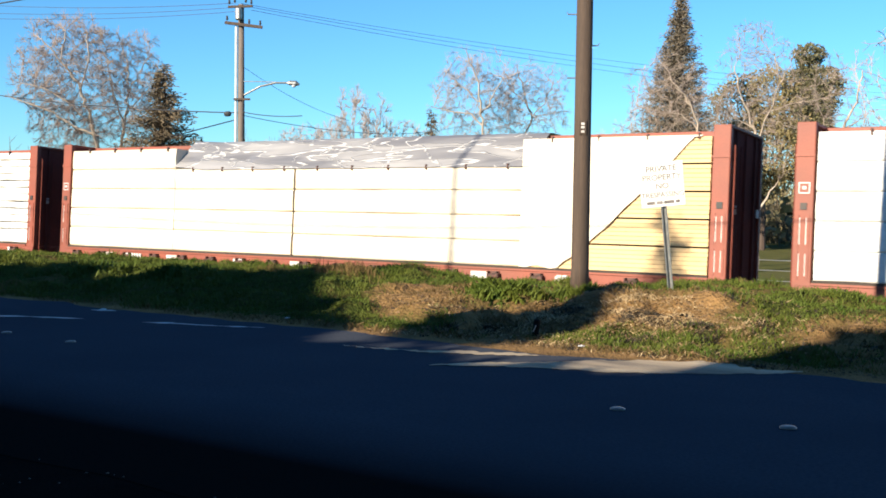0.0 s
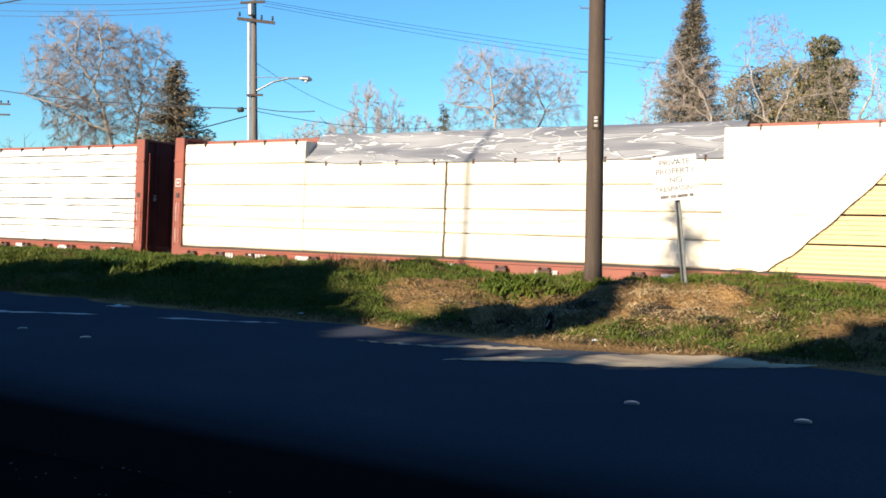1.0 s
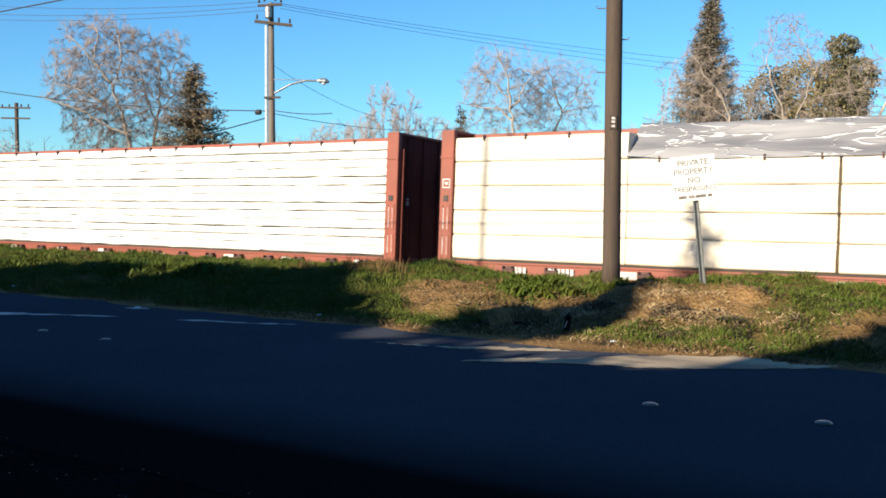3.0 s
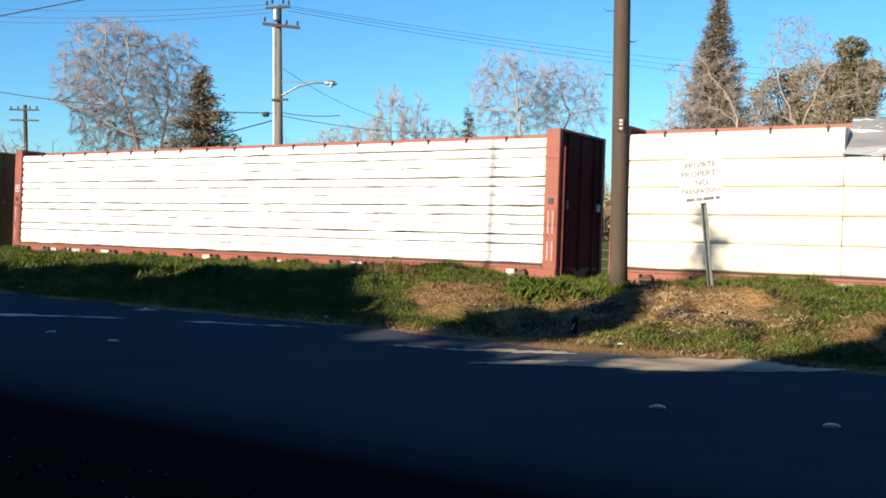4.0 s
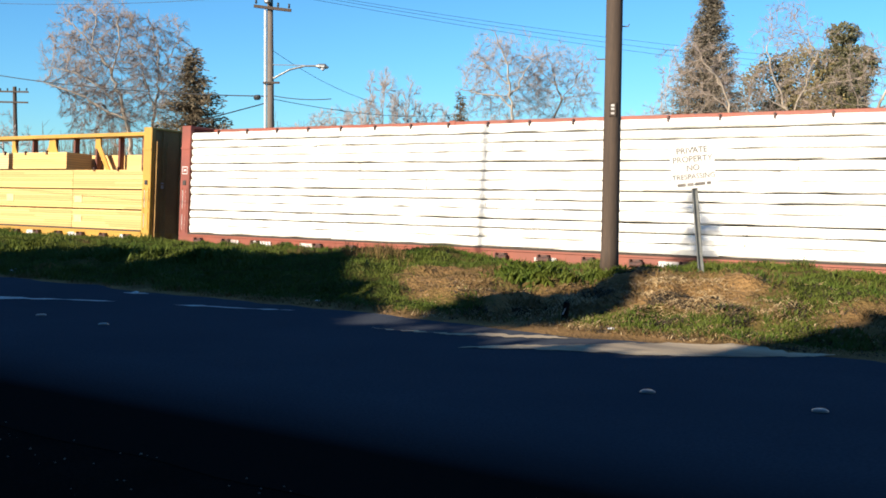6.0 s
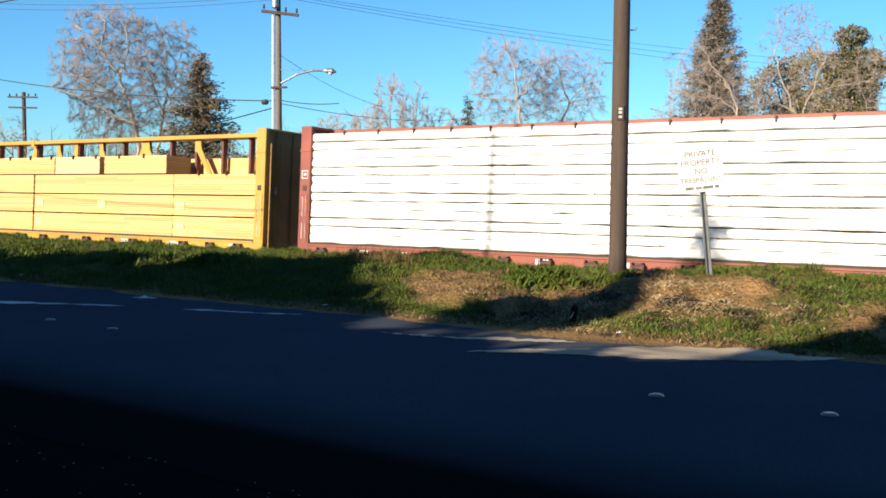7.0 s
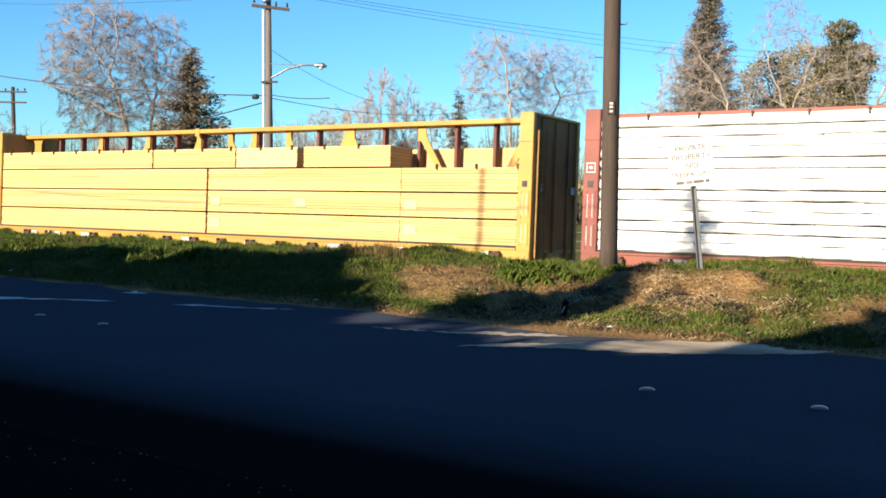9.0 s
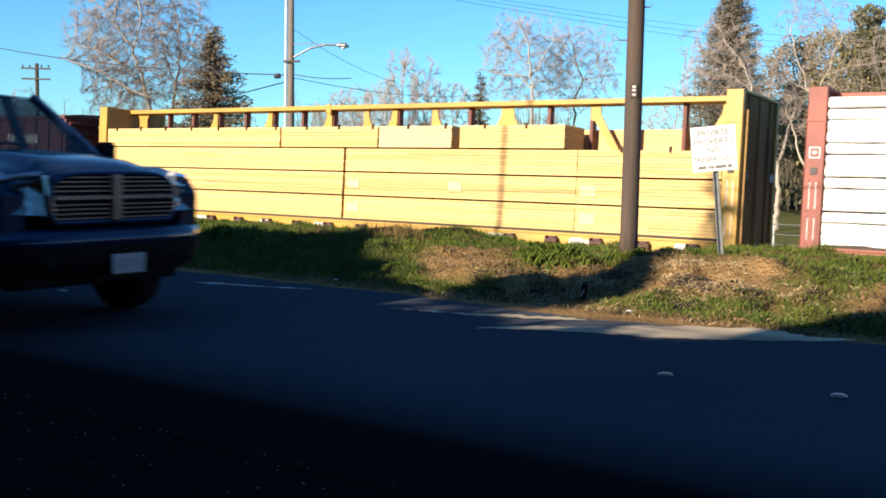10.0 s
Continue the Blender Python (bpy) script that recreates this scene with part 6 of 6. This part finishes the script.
# unseen broad trees beside the standpoint, added to keep sky light off the road
for k, (x, y, top, r) in enumerate(((5.5, -6.5, 11.0, 3.2), (10.0, -2.5, 12.0, 3.4), (6.5, 0.5, 11.5, 2.9), (-34, -2, 7.6, 2.6), (-28, -5, 7.6, 2.6), (2.0, -13.5, 11.5, 3.2), (-6, -16, 6.5, 2.6), (-14, -16, 8.0, 3.0), (-22, -15, 9.0, 3.2), (-12.6, -2.4, 4.3, 1.9), (-16, -2.6, 4.9, 2.2), (-7.8, -3.0, 3.1, 1.5))):
    blobs = [(0, 0, top - r * 0.8, r, r * 0.75), (r * 0.7, 0.3, top - r * 1.2, r * 0.9, r * 0.7), (-r * 0.7, -0.3, top - r * 1.1, r * 0.9, r * 0.7), (0, r * 0.7, top - r * 1.3, r * 0.9, r * 0.7), (0, -r * 0.7, top - r * 1.3, r * 0.9, r * 0.7)]
    leafy_tree("broad_tree", x, y, 0.0, blobs, top - r * 1.4, 700 + k, "unseen broad tree added to block sky light", n=2600, leaf=1.0, wide=0.6)
# a slim pole on the near roadside
p = empty("utility_pole", "slim wooden utility pole on the near roadside", "utility pole", pose(-14.5 - DRIFT * 25.2, -2.0, -0.2))
part("shaft", tube(bmesh.new(), [(0, 0, 0), (0, 0, 15)], [0.075, 0.055], 12), M["pole_wood"], p)


# ---- shoulder, verge, grass, leaves ----
bm = bmesh.new()
xs = spread(-300, 300, -16, 4, 0.6)
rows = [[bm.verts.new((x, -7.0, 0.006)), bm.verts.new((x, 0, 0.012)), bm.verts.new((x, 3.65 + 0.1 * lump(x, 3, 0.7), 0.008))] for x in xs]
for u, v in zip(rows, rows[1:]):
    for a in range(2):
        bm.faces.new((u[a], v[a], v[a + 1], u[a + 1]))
# gravel colour taken near black, so that it also holds the deep shade
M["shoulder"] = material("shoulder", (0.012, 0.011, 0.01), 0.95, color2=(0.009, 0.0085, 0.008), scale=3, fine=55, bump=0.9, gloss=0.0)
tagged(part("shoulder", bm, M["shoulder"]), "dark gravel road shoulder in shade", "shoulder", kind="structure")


def pebbles():
    rnd = random.Random(12)
    g = Geo()
    for _ in range(260):
        x, y = rnd.uniform(-6.5, 0.5), rnd.uniform(2.0, 3.5)
        r = rnd.uniform(0.003, 0.011)
        k = len(g.v)
        g.v += [Vector((x + r * rnd.uniform(0.7, 1.2) * a, y + r * rnd.uniform(0.7, 1.2) * b, 0.012 + r * c)) for a, b, c in ((1, 0, 0.1), (0, 1, 0.2), (-1, 0, 0.1), (0, -1, 0.2), (0.1, 0, 0.9))]
        g.f += [(k, k + 1, k + 4), (k + 1, k + 2, k + 4), (k + 2, k + 3, k + 4), (k + 3, k, k + 4)]
    me = bpy.data.meshes.new("pebbles")
    me.from_pydata([tuple(p) for p in g.v], [], g.f)
    me.materials.append(M["stone"])
    tagged(new("pebbles", me), "loose pale pebbles on the road shoulder", "pebbles", kind="stuff")


pebbles()


def edge_line():
    """Slivers of sunlight along the road's edge, painted as pale strips."""
    bm = bmesh.new()
    for x0, x1, y0, y1, w in ((-12.2, -9.75, 6.7, 7.75, 0.1), (-9.0, -7.6, 7.85, 8.36, 0.065), (-10.5, -10.15, 8.42, 8.52, 0.05)):
        n = 24
        prev = None
        for i in range(n + 1):
            u = i / n
            x = x0 + (x1 - x0) * u
            ww = w * math.sin(math.pi * u) ** 0.6 * (1 + 1.3 * lump(x, y0, 0.22) + 0.8 * lump(x, y1, 0.08))
            c = y0 + (y1 - y0) * u + 0.09 * lump(x, 1, 0.7)
            z = road_top(x, c) + 0.004
            cur = [bm.verts.new((x, c - ww, z)), bm.verts.new((x, c + ww, z))]
            if prev:
                bm.faces.new((prev[0], cur[0], cur[1], prev[1]))
            prev = cur
    tagged(part("edge_line", bm, M["road_paint"]), "slivers of sunlight painted on the asphalt as pale strips", "road line", kind="structure")


edge_line()


def road_dust():
    """Pale sand on the road's edge, its two tongues shaped as patches of sunlight."""
    bm = bmesh.new()
    for x0, x1, low, high in ((-4.75, -2.1, ((-4.75, 7.3), (-3.59, 7.78), (-2.74, 8.15), (-2.1, 8.75)), ((-4.75, 7.34), (-4.48, 7.62), (-3.81, 8.42), (-3.0, 8.95), (-2.1, 8.85))),
                              (-6.1, -4.2, ((-6.1, 7.76), (-5.3, 7.85), (-4.2, 8.3)), ((-6.1, 7.78), (-5.4, 7.98), (-4.9, 8.22), (-4.2, 8.4)))):
        prev = None
        for i in range(71):
            x = x0 + (x1 - x0) * i / 70
            a = np.interp(x, [p[0] for p in low], [p[1] for p in low]) + 0.09 * lump(x, 3, 0.3) + 0.07 * lump(x, 4, 0.07)
            b = np.interp(x, [p[0] for p in high], [p[1] for p in high]) + 0.13 * lump(x, 5, 0.3) + 0.09 * lump(x, 6, 0.08) - 0.06
            b = max(b, a + 0.01)
            cur = [bm.verts.new((x, a + (b - a) * k / 5, road_top(x, a + (b - a) * k / 5) + 0.005)) for k in range(6)]
            if prev:
                for k in range(5):
                    bm.faces.new((prev[k], cur[k], cur[k + 1], prev[k + 1]))
            prev = cur
    tagged(part("road_dust", bm, M["road_sand"]), "pale sand on the asphalt's edge, outlined as patches of sunlight", "sand", kind="structure")


M["road_sand"] = material("road_sand", (0.52, 0.42, 0.29), 0.95, color2=(0.42, 0.33, 0.22), scale=2.2, fine=45, bump=0.6, dirt=(0.06, 0.055, 0.055), dirt_amount=0.85, gloss=0.1, stretch=(0.5, 2.0, 1))
road_dust()


def verge(name, mat, label, category, count, seed, size, lean, test, wide, x_range=(-24, 3), y_range=(8.9, 14.6), clump=0.5):
    rnd = random.Random(seed)
    g = Geo()
    made = 0
    while made < count:
        x, y = rnd.uniform(*x_range), rnd.uniform(*y_range)
        c = test(x, y)
        if rnd.random() > c:
            continue
        made += 1
        z = ground_height(x, y) - 0.01
        tall = size * (0.6 + 0.7 * max(0, lump(x, y, 0.7, 9) + 0.4)) * rnd.uniform(0.5, 1.2)
        for _ in range(4):
            a = rnd.uniform(0, math.tau)
            px, py = x + rnd.gauss(0, 0.03), y + rnd.gauss(0, 0.03)
            tip = Vector((px + math.cos(a) * tall * lean, py + math.sin(a) * tall * lean, z + tall * rnd.uniform(0.6, 1.0)))
            b = rnd.uniform(0, math.tau)
            w = Vector((math.cos(b), math.sin(b), 0)) * wide
            base = Vector((px, py, z))
            mid = base.lerp(tip, 0.55) + Vector((0, 0, tall * 0.12))
            k = len(g.v)
            g.v += [base - w, base + w, mid + w * 0.8, mid - w * 0.8, tip]
            g.f += [(k, k + 1, k + 2, k + 3), (k + 3, k + 2, k + 4)]
    me = bpy.data.meshes.new(name)
    me.from_pydata([tuple(p) for p in g.v], [], g.f)
    me.materials.append(mat)
    tagged(new(name, me), label, category, kind="stuff")


verge("grass", M["grass_blade"], "short green grass on the roadside bank", "grass", 56000, 1, 0.085, 0.55, lambda x, y: cover(x, y) ** 1.3, 0.0042)
verge("tall_grass", M["grass_blade"], "taller green weeds along the bank", "weeds", 3600, 2, 0.13, 0.5, lambda x, y: 1.0 if cover(x, y) > 0.75 and lump(x, y, 0.8, 6) > 0.15 else 0.0, 0.0055)
verge("dry_grass", M["dry_grass"], "dry straw-coloured grass on the bank", "grass", 3000, 3, 0.09, 0.9, lambda x, y: max(0.0, 0.9 - cover(x, y)) * (0.4 + lump(x, y, 0.6, 7)), 0.005)
verge("dead_leaves", M["dead_leaf"], "fallen brown leaves and twigs on the bare bank", "leaves", 3600, 4, 0.03, 1.5, lambda x, y: math.exp(-((x + 4.3) / 1.3) ** 2 - ((y - 10.0) / 0.9) ** 2) * (0.45 + 1.2 * max(0, lump(x, y, 0.4, 21))), 0.008)
verge("dark_litter", M["dark_litter"], "rotten dark leaves and stalks on the bank", "leaves", 4200, 14, 0.035, 1.2, lambda x, y: math.exp(-((x + 4.2) / 1.9) ** 2 - ((y - 10.0) / 1.1) ** 2) * max(0, 1.6 * lump(x, y, 0.33, 25) - 0.1), 0.008)
verge("straw", M["straw"], "pale broken straw lying on the bank", "straw", 1100, 16, 0.055, 1.7, lambda x, y: math.exp(-((x + 4.5) / 1.3) ** 2 - ((y - 10.4) / 0.95) ** 2) * max(0, 0.1 + 1.5 * lump(x, y, 0.5, 29)), 0.0045)
verge("dry_weeds", M["dry_grass"], "clump of dry reddish weeds on the crest", "weeds", 160, 5, 0.26, 0.35, lambda x, y: math.exp(-((x + 9.6) / 0.5) ** 2 - ((y - 12.2) / 0.3) ** 2), 0.004)

verge("shrub", M["grass_blade"], "low leafy green shrub beside the pole", "shrub", 420, 6, 0.2, 0.7, lambda x, y: math.exp(-((x + 6.5) / 0.28) ** 2 - ((y - 11.6) / 0.25) ** 2), 0.016)
verge("hummocks", M["grass_blade"], "rough tussocks of green grass on the bank", "grass", 1500, 8, 0.17, 0.55, lambda x, y: math.exp(-((x + 13.7) / 0.45) ** 2 - ((y - 11.0) / 0.35) ** 2) + math.exp(-((x + 11.9) / 0.5) ** 2 - ((y - 11.3) / 0.3) ** 2) + 0.8 * math.exp(-((x + 16.5) / 0.5) ** 2 - ((y - 11.2) / 0.4) ** 2), 0.012)
verge("pole_weeds", M["grass_blade"], "weeds round the foot of the pole", "weeds", 200, 7, 0.16, 0.6, lambda x, y: math.exp(-((x + 5.85) / 0.25) ** 2 - ((y - 12.3) / 0.2) ** 2), 0.01)


def clods():
    """Broken earth, chips and twigs on the bare parts of the bank."""
    rnd = random.Random(31)
    g = Geo()
    while len(g.f) < 5200:
        x, y = rnd.uniform(-9.5, -1.5), rnd.uniform(8.9, 12.3)
        if rnd.random() < cover(x, y) + 0.15:
            continue
        z = ground_height(x, y)
        if rnd.random() < 0.2:
            a = rnd.uniform(0, math.tau)
            w = Vector((math.cos(a), math.sin(a), rnd.uniform(-0.1, 0.3)))
            g.tube(Vector((x, y, z + 0.01)), Vector((x, y, z + 0.01)) + w * rnd.uniform(0.08, 0.25), 0.004, 0.003, 3)
            continue
        r = rnd.uniform(0.006, 0.03) * rnd.uniform(0.6, 1.2)
        k = len(g.v)
        g.v += [Vector((x + r * rnd.uniform(0.7, 1.3) * a, y + r * rnd.uniform(0.7, 1.3) * b, z + r * c)) for a, b, c in ((1, 0, 0), (0, 1, 0.1), (-1, 0, 0), (0, -1, -0.1), (0.2, 0.1, 0.9))]
        g.f += [(k, k + 1, k + 4), (k + 1, k + 2, k + 4), (k + 2, k + 3, k + 4), (k + 3, k, k + 4)]
    me = bpy.data.meshes.new("clods")
    me.from_pydata([tuple(p) for p in g.v], [], g.f)
    me.materials.append(M["clod"])
    tagged(new("clods", me), "clods of tan earth and broken twigs on the bank", "earth", kind="stuff")


M["clod"] = material("clod", (0.34, 0.21, 0.09), 0.95, color2=(0.1, 0.062, 0.03), scale=7, fine=30, bump=0.5)
clods()

# small litter on the bank and the verge
for x, y, s, a in ((-14.5, 9.6, 0.08, 20), (-10.38, 8.53, 0.045, 10), (-8.0, 9.2, 0.03, 10), (-4.2, 9.05, 0.035, 40), (-3.75, 11.5, 0.04, 15)):
    bm = bmesh.new()
    vs = [bm.verts.new((s * px, s * 0.5 * py, s * pz)) for px, py, pz in ((-1, -1, 0.1), (1, -0.8, 0.0), (1.1, 0.9, 0.25), (0, 0.3, 0.5), (-0.9, 1, 0.2))]
    for q in ((0, 1, 3), (1, 2, 3), (2, 4, 3), (4, 0, 3)):
        bm.faces.new([vs[i] for i in q])
    tagged(part("litter", bm, M["litter_white"], matrix=pose(x, y, ground_height(x, y) + 0.015, 0, 0, a)), "crumpled white scrap of paper on the verge", "litter", "scraps of litter")


# ---- beyond the railway: kerb, fence ----
def field_fence():
    f = empty("fence", "low wire fence with thin posts at the field edge", "fence", pose(0, 0, 0))
    for i in range(16):
        x, y = -34 + i * 3.0, 41.0 + 0.1 * math.sin(i)
        part("fence_post", beam(bmesh.new(), (x, y, -2.1), (x, y, -0.75), 0.07), M["galvanised"], f)
    for z in (-0.8, -1.2, -1.6):
        part("fence_rail", tube(bmesh.new(), [(-34, 41, z), (11, 41, z)], 0.018, 5), M["galvanised"], f)


field_fence()
tagged(part("kerb", box(bmesh.new(), -60, 30, 37.0, 37.35, -2.1, -1.82, 0.02), M["road_paint"]), "pale concrete kerb beyond the railway", "kerb", kind="structure")


# ---- what moves ----
def motions():
    for ob, mid in moving:
        walk(ob, [(t, pose(mid + SPEED * t, CAR_Y, RAIL_Z, CANT)) for t in range(11)])
    roll = math.degrees(SPEED / 0.42) / 10
    for w in wheelsets:
        x, y, z = w.location
        walk(w, [(i / 10, pose(x, y, z, 0, roll * i, 0)) for i in range(101)])
    walk(truck, [(t, pose(TRUCK_END + TRUCK_SPEED * (t - 10), TRUCK_Y, 0.026)) for t in range(11)])
    spin = math.degrees(TRUCK_SPEED / WHEEL_R) / FPS
    for w in truck_wheels:
        x, y, z = w.location
        walk(w, [(i / FPS, pose(x, y, z, 0, spin * i, 0)) for i in range(10 * FPS + 1)])


motions()
